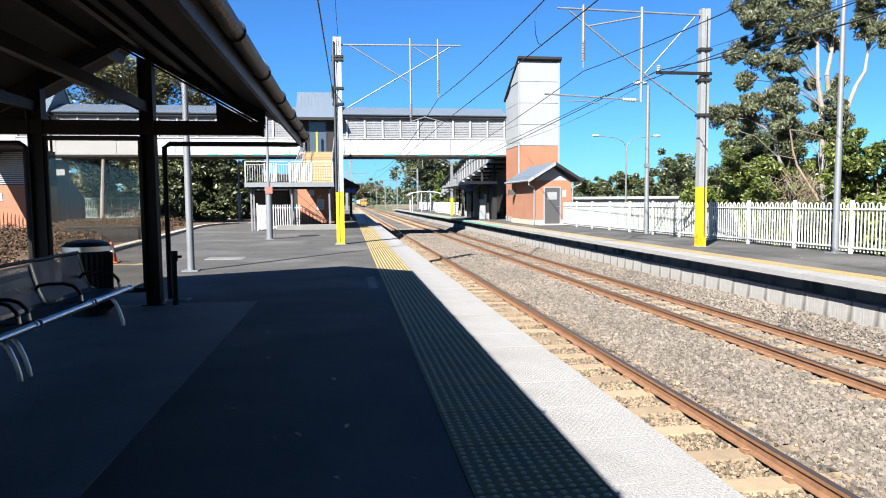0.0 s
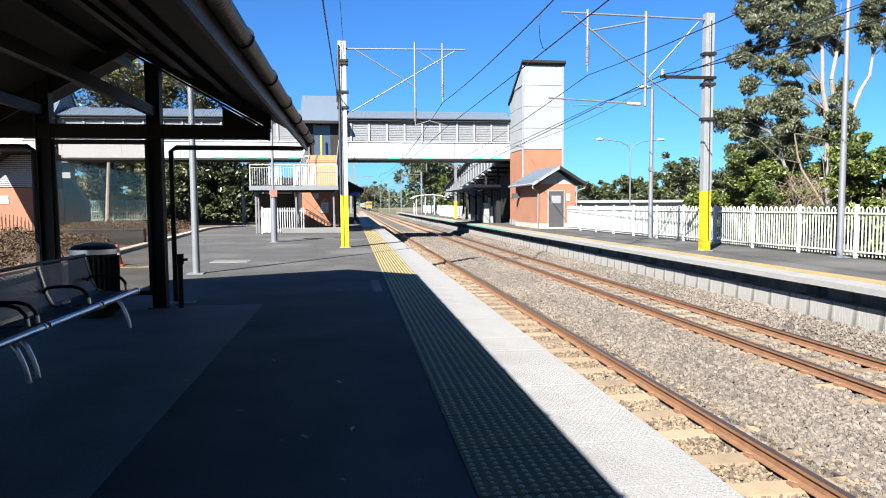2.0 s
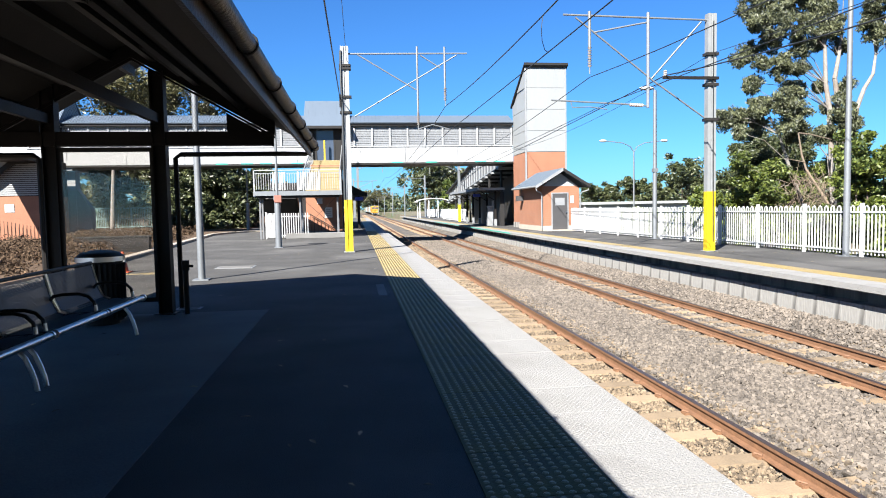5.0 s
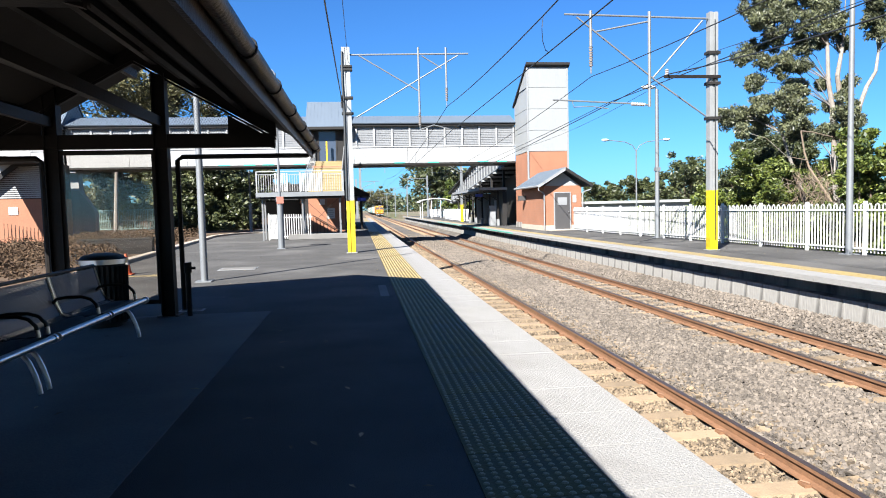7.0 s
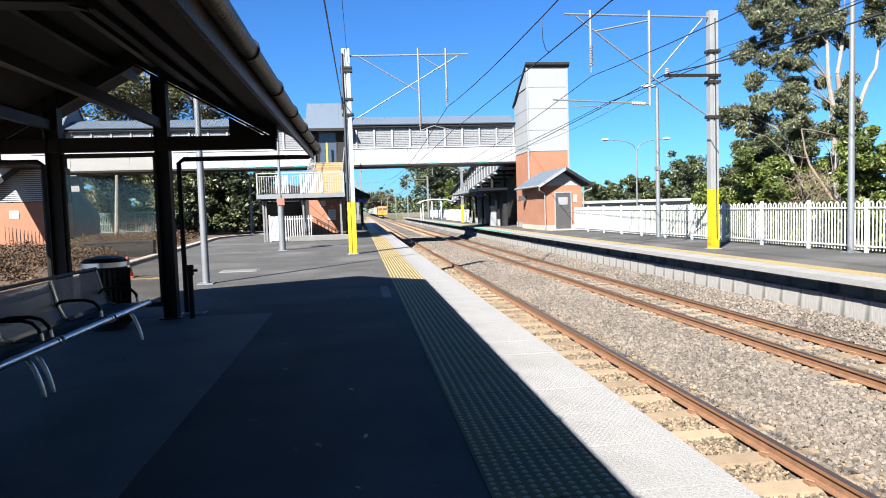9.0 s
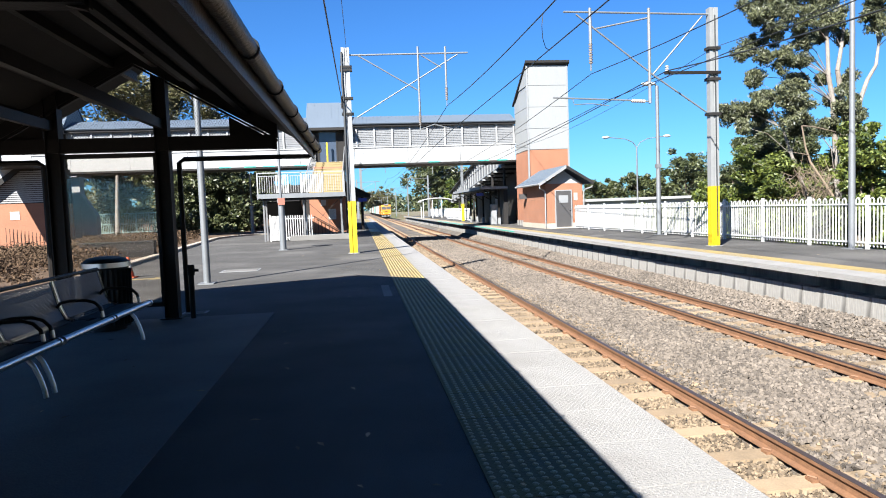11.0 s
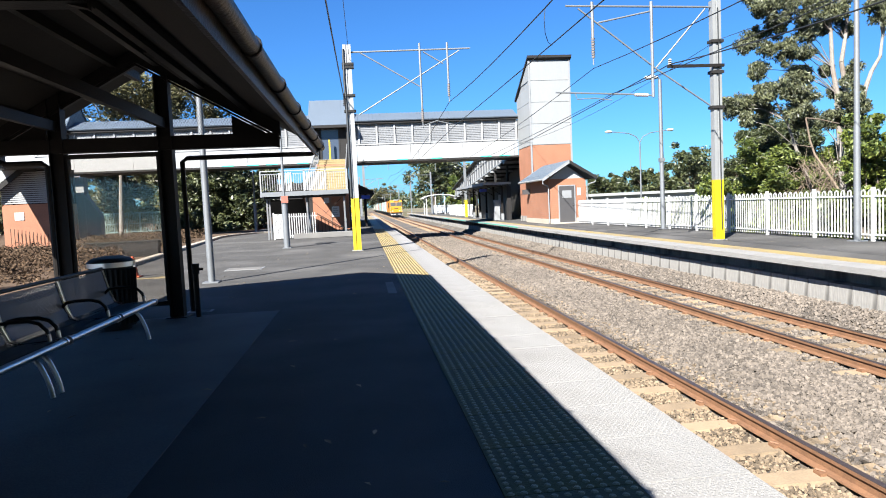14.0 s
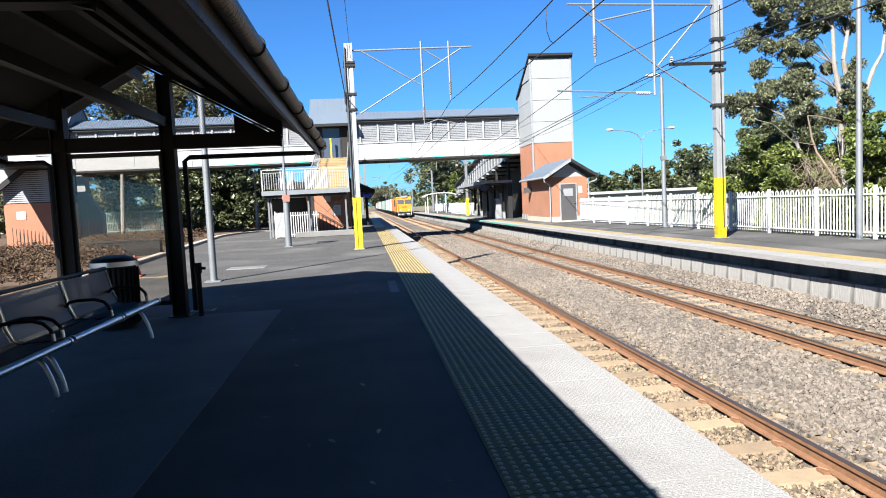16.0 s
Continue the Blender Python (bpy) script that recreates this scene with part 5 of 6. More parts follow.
def tree(x, y, z, h, spread, seed, leaf, bark, label, clumps=60, per=120, size=0.16, trunk_h=0.35, cr=0.16, forks=5, category="tree", r=None):
    """A trunk that forks into limbs, each ending in clumps of leaves."""
    rng = random.Random(seed)
    t = thing("tree", x, y, z, label, category)
    bm = B()
    r = r or h * 0.022
    lean = Vector((rng.uniform(-0.1, 0.1), rng.uniform(-0.1, 0.1), 1))
    th = h * trunk_h
    base = [Vector((0, 0, -0.3)), lean * th * 0.4 + Vector((rng.uniform(-0.1, 0.1), 0, 0)), lean * th]
    limb(bm, base, r, r * 0.72)
    ends = []
    for k in range(forks):
        a = k * math.tau / forks + rng.uniform(-0.4, 0.4)
        reach = spread * rng.uniform(0.35, 0.8)
        top = h * rng.uniform(0.7, 0.98)
        p0 = base[2]
        p1 = p0 + Vector((math.cos(a) * reach * 0.35, math.sin(a) * reach * 0.35, (top - th) * 0.45))
        p2 = p0 + Vector((math.cos(a) * reach * 0.8, math.sin(a) * reach * 0.8, (top - th) * 0.85))
        limb(bm, [p0, p1, p2], r * 0.5, r * 0.12)
        for q in range(4):
            f = rng.uniform(0.3, 1.0)
            s = p0.lerp(p1, f) if q < 1 else p1.lerp(p2, f)
            e = s + Vector((rng.uniform(-1, 1), rng.uniform(-1, 1), rng.uniform(0.0, 0.8))) * spread * 0.35
            limb(bm, [s, (s + e) / 2 + Vector((0, 0, 0.1)), e], r * 0.16, r * 0.05)
            ends.append(e)
        ends.append(p2)
    part("trunk", bm, bark, t, "", True)
    cl = []
    for k in range(clumps):
        e = ends[k % len(ends)]
        c = e + Vector((rng.gauss(0, 1), rng.gauss(0, 1), rng.gauss(0, 0.8))) * spread * 0.17
        cl.append((c.x, c.y, max(c.z, th * 0.5), h * cr * rng.uniform(0.35, 0.8)))
    ob = new("crown", leaves_mesh("crown", cl, per, size, leaf, seed))
    ob.parent = t
    return t


# the gums and the hedge behind the far fence
def gum_group():
    """Pale-trunked gums: a bent trunk, limbs out to each tuft place (x, z, radius) and hanging leaves there."""
    rng = random.Random(5)
    specs = ((30.0, 3, [(21.95, -0.3), (21.8, 3.3), (21.6, 5.9), (21.4, 7.2), (21.34, 8.9), (21.1, 10.0), (20.6, 11.4)], 0.16,
              ((17.88, 10.97, 0.73), (17.46, 10.02, 0.58), (18.35, 9.96, 0.73), (19.07, 10.79, 0.73), (19.88, 10.9, 0.73), (20.73, 10.74, 0.52), (17.78, 8.95, 0.41), (18.52, 9.16, 0.46), (19.55, 9.67, 0.52), (19.82, 8.86, 0.38),
               (17.89, 8.14, 0.32), (18.85, 7.97, 0.52), (19.49, 7.76, 0.38), (17.26, 8.45, 0.29), (17.94, 7.33, 0.38), (20.08, 7.09, 0.38), (19.76, 6.72, 0.32), (17.56, 7.05, 0.26), (18.3, 11.92, 0.81), (19.49, 12.1, 0.87))),
             (30.4, 4, [(22.95, -0.3), (22.7, 4.2), (22.43, 5.9), (22.12, 7.5), (22.3, 8.6), (22.5, 9.7), (22.1, 11.6)], 0.17,
              ((21.94, 11.15, 0.41), (21.67, 10.0, 0.43), (22.34, 10.07, 0.38), (21.48, 9.39, 0.29), (21.16, 9.66, 0.26), (22.71, 9.2, 0.26), (22.57, 7.12, 0.32), (21.92, 7.25, 0.23), (22.37, 6.57, 0.26), (22.11, 6.09, 0.17), (21.3, 11.89, 0.58), (22.21, 12.2, 0.58))),
             (29.8, 8, [(22.75, -0.3), (22.7, 3.6), (22.85, 5.9), (23.35, 6.9), (23.7, 7.6), (23.85, 8.5), (24.2, 10.2)], 0.15,
              ((23.4, 10.87, 0.41), (24.03, 10.62, 0.43), (23.73, 9.56, 0.38), (24.34, 9.74, 0.35), (24.48, 11.13, 0.35), (24.56, 9.11, 0.23), (23.76, 11.98, 0.52), (23.36, 10.05, 0.29))),
             (27.5, 11, [(18.5, -0.3), (18.3, 1.5), (17.7, 3.2), (17.2, 4.4), (16.7, 5.2)], 0.11,
              ((16.34, 5.78, 0.43), (17.03, 5.84, 0.55), (17.79, 5.39, 0.49), (16.5, 5.08, 0.38), (17.48, 4.71, 0.49), (15.67, 5.32, 0.32), (15.13, 5.07, 0.35), (14.75, 5.31, 0.26), (15.28, 4.49, 0.2), (16.08, 5.58, 0.26), (18.04, 4.46, 0.29))),
             (28.0, 12, [(20.3, -0.3), (20.2, 2.0), (20.3, 4.0)], 0.07,
              ((20.24, 5.25, 0.55), (19.98, 4.57, 0.41), (20.76, 4.39, 0.35), (20.54, 4.92, 0.35))))
    for y, seed, line, r, places in specs:
        rng.seed(seed)
        x0 = line[0][0]
        t = thing("gum_tree", x0, y, -0.3, "tall gum tree with pale trunk and hanging leaf tufts" if y > 29 else "grey-green young gum leaning over the fence", "tree", "gum trees")
        pts = [Vector((x - x0, rng.uniform(-0.12, 0.12), z + 0.3)) for x, z in line]
        bm = B()
        limb(bm, pts, r, r * 0.3)
        cl = []
        for px, pz, pr in places:
            e = Vector((px - x0, rng.uniform(-0.8, 0.8), pz + 0.3))
            below = [p for p in pts[1:-1] if p.z < e.z - 0.3 * abs(p.x - e.x)] or [pts[1]]
            s = min(below, key=lambda p: (p - e).length)
            m = s.lerp(e, 0.5) + Vector((0, 0, 0.12 * (s - e).length))
            limb(bm, [s, m, e], r * 0.17, 0.01)
            for q in range(9 + int(pr * 26)):
                d = Vector((rng.gauss(0, 1), rng.gauss(0, 1), rng.gauss(0, 1))).normalized() * pr * rng.uniform(0.3, 1.25)
                tip = e + d
                if q % 3 == 0:
                    limb(bm, [m.lerp(e, 0.8), tip], 0.012, 0.004)
                cl.append((tip.x, tip.y, tip.z, rng.uniform(0.18, 0.36)))
        part("trunk", bm, BARK, t, "smooth pale bark with brown streaks", True)
        ob = new("crown", leaves_mesh("crown", cl, 150, 0.085, GUM, seed, droop=1.0, flat=0.26))
        ob.parent = t
    # dead leaning trunk among the twigs
    t = thing("dead_sapling", 17.74, 25.0, 0.0, "bare grey sapling leaning out of the brush", "tree")
    bm = B()
    limb(bm, [Vector((0.15, 0, 0)), Vector((0, 0, 1.25)), Vector((-1.0, 0.05, 2.7)), Vector((-1.25, 0, 3.3)), Vector((-1.42, 0, 4.2))], 0.06, 0.03)
    limb(bm, [Vector((-1.42, 0, 4.2)), Vector((-0.9, 0, 4.15)), Vector((0.1, 0.1, 3.95))], 0.035, 0.02)
    limb(bm, [Vector((-1.1, 0, 3.0)), Vector((-1.9, 0, 3.15))], 0.025, 0.01)
    part("trunk", bm, TWIGS, t, "", True)
    # lower spreading gum foliage in front of the trunks
    # the first two take the darker leaf, for the shade under the gums
    for (x, y, h, sp, sd, leaf, cl, lab) in ((20.6, 32.2, 5.8, 2.0, 17, BUSH, 70, "tall dense shrub tree, leaves darkened for shade among the gums"),
                                             (18.9, 31.5, 5.2, 2.2, 13, BUSH, 70, "dense shrub tree behind the fence, leaves darkened for shade"),
                                             (23.6, 32.0, 4.6, 1.9, 15, HEDGE, 60, "dense green shrub tree behind the hedge"),
                                             (16.4, 26.8, 3.9, 1.6, 14, HEDGE, 40, "low bright green bush behind the fence")):
        tree(x, y, -0.3, h, sp, sd, leaf, BARK, lab, clumps=cl, per=380, size=0.085, trunk_h=0.25, cr=0.16)


gum_group()


def hedge():
    rng = random.Random(21)
    for i, (x0, x1, y0, y1, h, m, lab) in enumerate(((17.3, 24.0, 22.8, 24.6, 4.7, HEDGE, "tall leafy yellow-green hedge behind the white fence"),
                                                    (13.2, 19.5, 27.2, 29.0, 2.6, HEDGE, "low dark green shrubs behind the white fence"),
                                                    (11.5, 12.6, 9.0, 33.0, 1.35, HEDGE, "low leafy growth along the back of the fence"))):
        cl = []
        for k in range((230, 110, 170)[i]):
            u = rng.random()
            x = x0 + (x1 - x0) * u
            top = h * (0.75 + 0.3 * noise.noise((x * 0.7, i, 3)))
            cl.append((x, rng.uniform(y0, y1), rng.uniform(-0.2, top), rng.uniform(0.25, 0.5)))
        t = thing("hedge", 0, 0, 0, lab, "hedge")
        ob = new("foliage", leaves_mesh("foliage", cl, 230, 0.085, m, 30 + i, droop=0.5, flat=0.5))
        ob.parent = t
        bm = B()
        for k in range(14 if i < 2 else 1):
            x = x0 + (x1 - x0) * (k + 0.5) / 14
            limb(bm, [Vector((x, (y0 + y1) / 2, -0.5)), Vector((x + rng.uniform(-0.3, 0.3), (y0 + y1) / 2, h * 0.6))], 0.05, 0.02)
        part("stems", bm, BARKDK, t)
    # tangle of dead twigs
    bm = B()
    for k in range(420):
        a = Vector((rng.uniform(16.4, 18.9), rng.uniform(24.8, 26.0), rng.uniform(0.1, 2.3)))
        d = Vector((rng.gauss(0, 0.5), rng.gauss(0, 0.3), rng.uniform(-0.2, 1))).normalized() * rng.uniform(0.4, 1.1)
        cyl(bm, a, a + d, 0.012, 0.004, 4, False)
    tw = new("dead_brush", mesh_of("dead_brush", bm, TWIGS))
    tagged(tw, "tangle of dry grey-brown twigs behind the fence", "brush", kind="stuff")


hedge()


# middle distance
for k, (x, y, h, sp, leaf, lab) in enumerate(((36, 100, 5.8, 4, BUSH, "round green tree in the distance"), (43, 98, 6.0, 4.5, BUSH, "round green tree in the distance"),
                                              (51.5, 102, 9.4, 5.5, BUSH, "broad dark green tree in the distance"), (60, 98, 8.2, 5, BUSH, "green tree in the distance"),
                                              (68, 95, 8.6, 5, BUSH, "green tree in the distance"), (28, 118, 6.4, 4, OLIVE, "olive-green tree in the distance"),
                                              (16, 165, 15, 8, BUSH, "large dark green tree beyond the platform"), (23, 175, 14, 8, BUSH, "large green tree beyond the platform"),
                                              (20, 140, 8, 5, HEDGE, "bright green tree beyond the platform"), (30, 170, 13, 8, OLIVE, "olive-green tree beyond the platform"),
                                              (-3.5, 330, 11, 9, OLIVE, "hazy olive tree far down the line"), (8, 380, 13, 12, OLIVE, "hazy olive tree far down the line"),
                                              (-14, 300, 13, 10, OLIVE, "hazy olive tree far down the line"), (-26, 260, 13, 10, BUSH, "green tree far down the line"))):
    tree(x, y, -1.0, h, sp, 40 + k, leaf, BARKDK, lab, clumps=55, per=110, size=0.30 if y < 130 else 0.5, trunk_h=0.2, cr=0.2)

# behind the footbridge, seen through the shelter
for k, (x, y, h, sp, leaf, bark, lab, th) in enumerate(((-22.2, 58, 16, 5.5, OLIVE, BARK, "tall olive gum behind the footbridge", 0.4), (-16.5, 62, 15.5, 5, OLIVE, BARK, "tall olive gum behind the footbridge", 0.4),
                                                        (-29, 60, 14, 5, OLIVE, BARK, "tall olive gum behind the footbridge", 0.4), (-13.5, 57, 6.5, 3.2, BUSH, BARKDK, "dense dark green tree by the kerb", 0.2),
                                                        (-11.2, 60, 5.6, 2.6, BUSH, BARKDK, "dense dark green bush by the kerb", 0.15), (-17.5, 59, 7, 3.5, BUSH, BARKDK, "dense dark green tree by the garden bed", 0.2),
                                                        (-21.5, 70, 9, 4, OLIVE, BARK, "thin olive gum behind the fence", 0.35), (-26, 72, 9, 4, BUSH, BARK, "thin gum behind the fence", 0.35))):
    tree(x, y, 0, h, sp, 70 + k, leaf, bark, lab, clumps=70, per=170, size=0.2, trunk_h=th, cr=0.14 if h > 8 else 0.2, r=0.19 if h > 8 else None)


def kerb_shrubs():
    """Dense undergrowth reaching the ground behind the kerb."""
    rng = random.Random(31)
    cl = [(rng.uniform(-17.2, -10.2), rng.uniform(54, 61), rng.uniform(0, 4.2), rng.uniform(0.5, 1.0)) for k in range(150)]
    ob = new("undergrowth", leaves_mesh("undergrowth", cl, 150, 0.17, BUSH, 32, flat=0.45))
    tagged(ob, "dense dark green undergrowth behind the kerb", "shrubs", kind="stuff")
    cl = [(rng.uniform(-40, -20), rng.uniform(66, 74), rng.uniform(0, 4.5), rng.uniform(0.6, 1.2)) for k in range(120)]
    ob = new("undergrowth", leaves_mesh("undergrowth", cl, 120, 0.2, OLIVE, 33, flat=0.45))
    tagged(ob, "olive undergrowth behind the garden fence", "shrubs", kind="stuff")


kerb_shrubs()


def woods():
    """Low line of far woods round the horizon, and unseen trees that block sky."""
    rng = random.Random(9)
    cl = []
    for k in range(900):
        x = rng.uniform(-420, 480)
        if -9 < x < 14:
            continue
        y = 420 + rng.uniform(0, 60) if abs(x) < 250 else rng.uniform(230, 420)
        cl.append((x, y, rng.uniform(-1, 9), rng.uniform(3, 6)))
    for k in range(260):
        cl.append((rng.uniform(-60, 60), rng.uniform(515, 560), rng.uniform(-1, 12), rng.uniform(3, 6)))
    for k in range(420):
        cl.append((rng.uniform(70, 190), rng.uniform(115, 180), rng.uniform(-1, 5), rng.uniform(1.5, 3.5)))
    # unseen tall trees added right of the view, to block sky light
    for k in range(1100):
        cl.append((rng.uniform(13.8, 19.5), rng.uniform(-45, 9), rng.uniform(-1, 18), rng.uniform(1.2, 2.4)))
    for k in range(420):
        cl.append((rng.uniform(-190, -40), rng.uniform(75, 160), rng.uniform(-1, 9), rng.uniform(1.5, 3.5)))
    ob = new("far_woods", leaves_mesh("far_woods", cl, 42, 0.9, BUSH, 77, flat=0.6))
    tagged(ob, "low green woods at the horizon, plus unseen trees blocking sky", "woods", kind="stuff")
    cl = []
    for k in range(430):
        y = rng.uniform(9, 44)
        cl.append((-8.35 - 0.0876 * max(0, y - 6.2) - rng.uniform(0, 6.5), y, rng.uniform(0.05, 0.4), rng.uniform(0.25, 0.5)))
    ob = new("groundcover", leaves_mesh("groundcover", cl, 190, 0.045, DRYLEAF, 78, flat=0.4))
    tagged(ob, "dry brown groundcover and twigs in the garden bed", "shrubs", kind="stuff")


woods()


# the goods train
ORANGE = mat("loco_yellow", (0.392, 0.158, 0.0084), 0.4, vary=0.06, scale=1.0)
HEADLAMP = mat("headlight_glass", (0.405, 0.405, 0.381), 0.2, vary=0.0, bump=0)
TRAIN = []


def bogie(parent, y):
    b = part("bogie", boxes((-0.95, 0.95, y - 1.3, y + 1.3, 0.35, 0.62)), BLACKRUB, parent)
    for dy in (-0.9, 0.9):
        bm = B()
        for s in (-1, 1):
            cyl(bm, (s * 0.57 - 0.06, y + dy, 0.42), (s * 0.57 + 0.06, y + dy, 0.42), 0.42, n=16)
        cyl(bm, (-0.6, y + dy, 0.42), (0.6, y + dy, 0.42), 0.07, n=8)
        part("wheelset", bm, GREYDK, b)


def locomotive():
    t = thing("locomotive", FAR_C, 316, RAIL_Z, "yellow diesel goods locomotive with dark windscreens", "locomotive")
    w = 1.32
    part("body", boxes((-w, w, 1.6, 18, 1.05, 3.55)), ORANGE, t, "yellow body")
    bm = B()
    prism(bm, [(0.0, 1.0), (0.0, 2.35), (0.28, 3.2), (0.55, 3.62), (2.2, 3.72), (2.2, 1.0)], "x", -w, w)
    part("cab", bm, ORANGE, t, "yellow cab front", bevel=0.05)
    for s in (-1, 1):
        bm = B()
        prism(bm, [(0.035, 2.36), (0.29, 3.18), (0.25, 3.2), (0.0, 2.38)], "x", min(s * 0.05, s * 1.24), max(s * 0.05, s * 1.24))
        part("windscreen", bm, BLACKRUB, t, "dark windscreen pane")
        bm = B()
        cyl(bm, (s * 0.75, -0.04, 1.35), (s * 0.75, 0.02, 1.35), 0.13, n=12)
        part("headlight", bm, HEADLAMP, t, "clear headlight")
        bm = B()
        cyl(bm, (s * 0.85, -0.35, 0.85), (s * 0.85, 0.0, 0.85), 0.12, n=10)
        part("buffer", bm, GREYDK, t)
        bm = B()
        pipe(bm, [(s * 1.2, -0.15, 0.4), (s * 1.2, -0.15, 2.2)], 0.025, 6)
        part("grab_rail", bm, WHITE, t)
    part("light_housing", boxes((-0.5, 0.5, 0.2, 0.7, 3.55, 3.8)), GREYMID, t, "pale headlight housing on the roof")
    part("nose_plate", boxes((-0.4, 0.4, -0.02, 0.0, 1.8, 1.95)), BLACKRUB, t)
    part("pilot", boxes((-1.2, 1.2, -0.12, 0.3, 0.3, 0.95)), BLACKRUB, t, "black pilot plate")
    part("white_stripe", boxes((-1.2, 1.2, -0.13, -0.12, 0.55, 0.7)), WHITE, t)
    part("coupler", boxes((-0.15, 0.15, -0.5, 0.0, 0.65, 0.9)), GREYDK, t)
    part("underframe", boxes((-1.25, 1.25, 0.3, 18, 0.8, 1.05)), GREYDK, t)
    for s in (-1, 1):
        part("side_grille", boxes((s * w - 0.01, s * w + 0.01, 6, 11, 2.0, 3.2)), GREYDK, t)
    bogie(t, 3.2)
    bogie(t, 15.0)
    TRAIN.append((t, 0.0))


CONT = [mat("container_" + n, c, 0.55, vary=0.08, scale=0.8) for n, c in
        (("rust", (0.207, 0.0575, 0.0288)), ("cream", (0.356, 0.345, 0.299)), ("green", (0.115, 0.207, 0.173)), ("grey", (0.259, 0.271, 0.276)), ("teal", (0.126, 0.241, 0.23)), ("white", (0.391, 0.397, 0.391)))]


def container(parent, y0, y1, m):
    bm = boxes((-1.2, 1.2, y0, y1, 1.05, 3.62))
    c = part("container", bm, m, parent, m.name.split("_")[1] + " ribbed steel container")
    bm = B()
    y = y0 + 0.15
    while y < y1 - 0.1:
        for s in (-1, 1):
            box(bm, s * 1.2 - 0.025, s * 1.2 + 0.025, y, y + 0.14, 1.15, 3.52)
        y += 0.3
    for k in range(8):
        box(bm, -1.05 + k * 0.28, -0.92 + k * 0.28, y0 - 0.03, y0, 1.15, 3.52)
    part("ribs", bm, m, c)


def wagon(k):
    lead = 19.2 + k * 14.6
    t = thing("container_wagon", FAR_C, 316 + lead, RAIL_Z, "flat goods wagon carrying ribbed steel containers", "wagon", "goods wagons")
    part("deck", boxes((-1.2, 1.2, 0, 13.6, 0.82, 1.03)), GREYDK, t)
    container(t, 0.3, 6.4, CONT[(k * 2) % 6])
    container(t, 6.9, 13.2, CONT[(k * 2 + 1 + k // 3) % 6])
    bogie(t, 2.2)
    bogie(t, 11.4)
    part("coupler", boxes((-0.1, 0.1, -0.5, 0, 0.6, 0.8)), GREYDK, t)
    TRAIN.append((t, lead))


locomotive()
for k in range(14):
    wagon(k)


# pieces: rails, sleepers, ballast, coping, tactile paving
def track(name, c, ymax, label):
    t = thing(name, c, 0, 0, label, "railway track", kind="structure")
    for s in (-1, 1):
        x = s * 0.5685
        bm = B()
        z = RAIL_Z
        prof = [(-0.065, z - 0.145), (0.065, z - 0.145), (0.065, z - 0.134), (0.012, z - 0.118), (0.009, z - 0.045), (0.034, z - 0.036), (0.034, z - 0.006), (-0.034, z - 0.006), (-0.034, z - 0.036), (-0.009, z - 0.045), (-0.012, z - 0.118), (-0.065, z - 0.134)]
        prism(bm, [(x + u, v) for u, v in prof], "y", -30, 510)
        r = part("rail", bm, RUST, t, "rust-brown steel rail")
        bm = boxes((x - 0.03, x + 0.03, -30, 510, z - 0.0055, z))
        part("running_face", bm, RAILTOP, r, "worn brighter running face")
    bm = B()
    prism(bm, [(-0.13, -1.2), (0.13, -1.2), (0.115, -1.078), (-0.115, -1.078)], "x", -1.075, 1.075)
    sl = mesh_of("sleeper", bm, SLEEPER)
    bm = B()
    for s in (-1, 1):
        for d in (-1, 1):
            x = s * 0.5685 + d * 0.09
            box(bm, x - 0.03, x + 0.03, -0.05, 0.05, -1.085, -1.05)
            cyl(bm, (x - 0.03 * d, -0.03, -1.045), (x + 0.02 * d, 0.03, -1.04), 0.011, n=5)
    clip = mesh_of("rail_clips", bm, RUST)
    n = 0
    y = 1.0 - 18 * 0.685
    rng = random.Random(int(c * 100))
    while y < ymax:
        o = share("sleeper", sl, t, rng.uniform(-0.015, 0.015), y + rng.uniform(-0.02, 0.02), rng.uniform(-0.008, 0.004), rng.uniform(-0.5, 0.5))
        if y < 30:
            share("rail_clips", clip, o)
        y += 0.685
    bm = B()
    while y < 300:
        box(bm, -1.075, 1.075, y - 0.115, y + 0.115, -1.2, -1.08)
        y += 0.685
    ob = part("far_sleepers", bm, SLEEPER, t)
    tagged(ob, kind="stuff")


track("track_near", NEAR_C, 130, "near railway track with rusty rails on concrete sleepers")
track("track_far", FAR_C, 130, "far railway track with rusty rails on concrete sleepers")


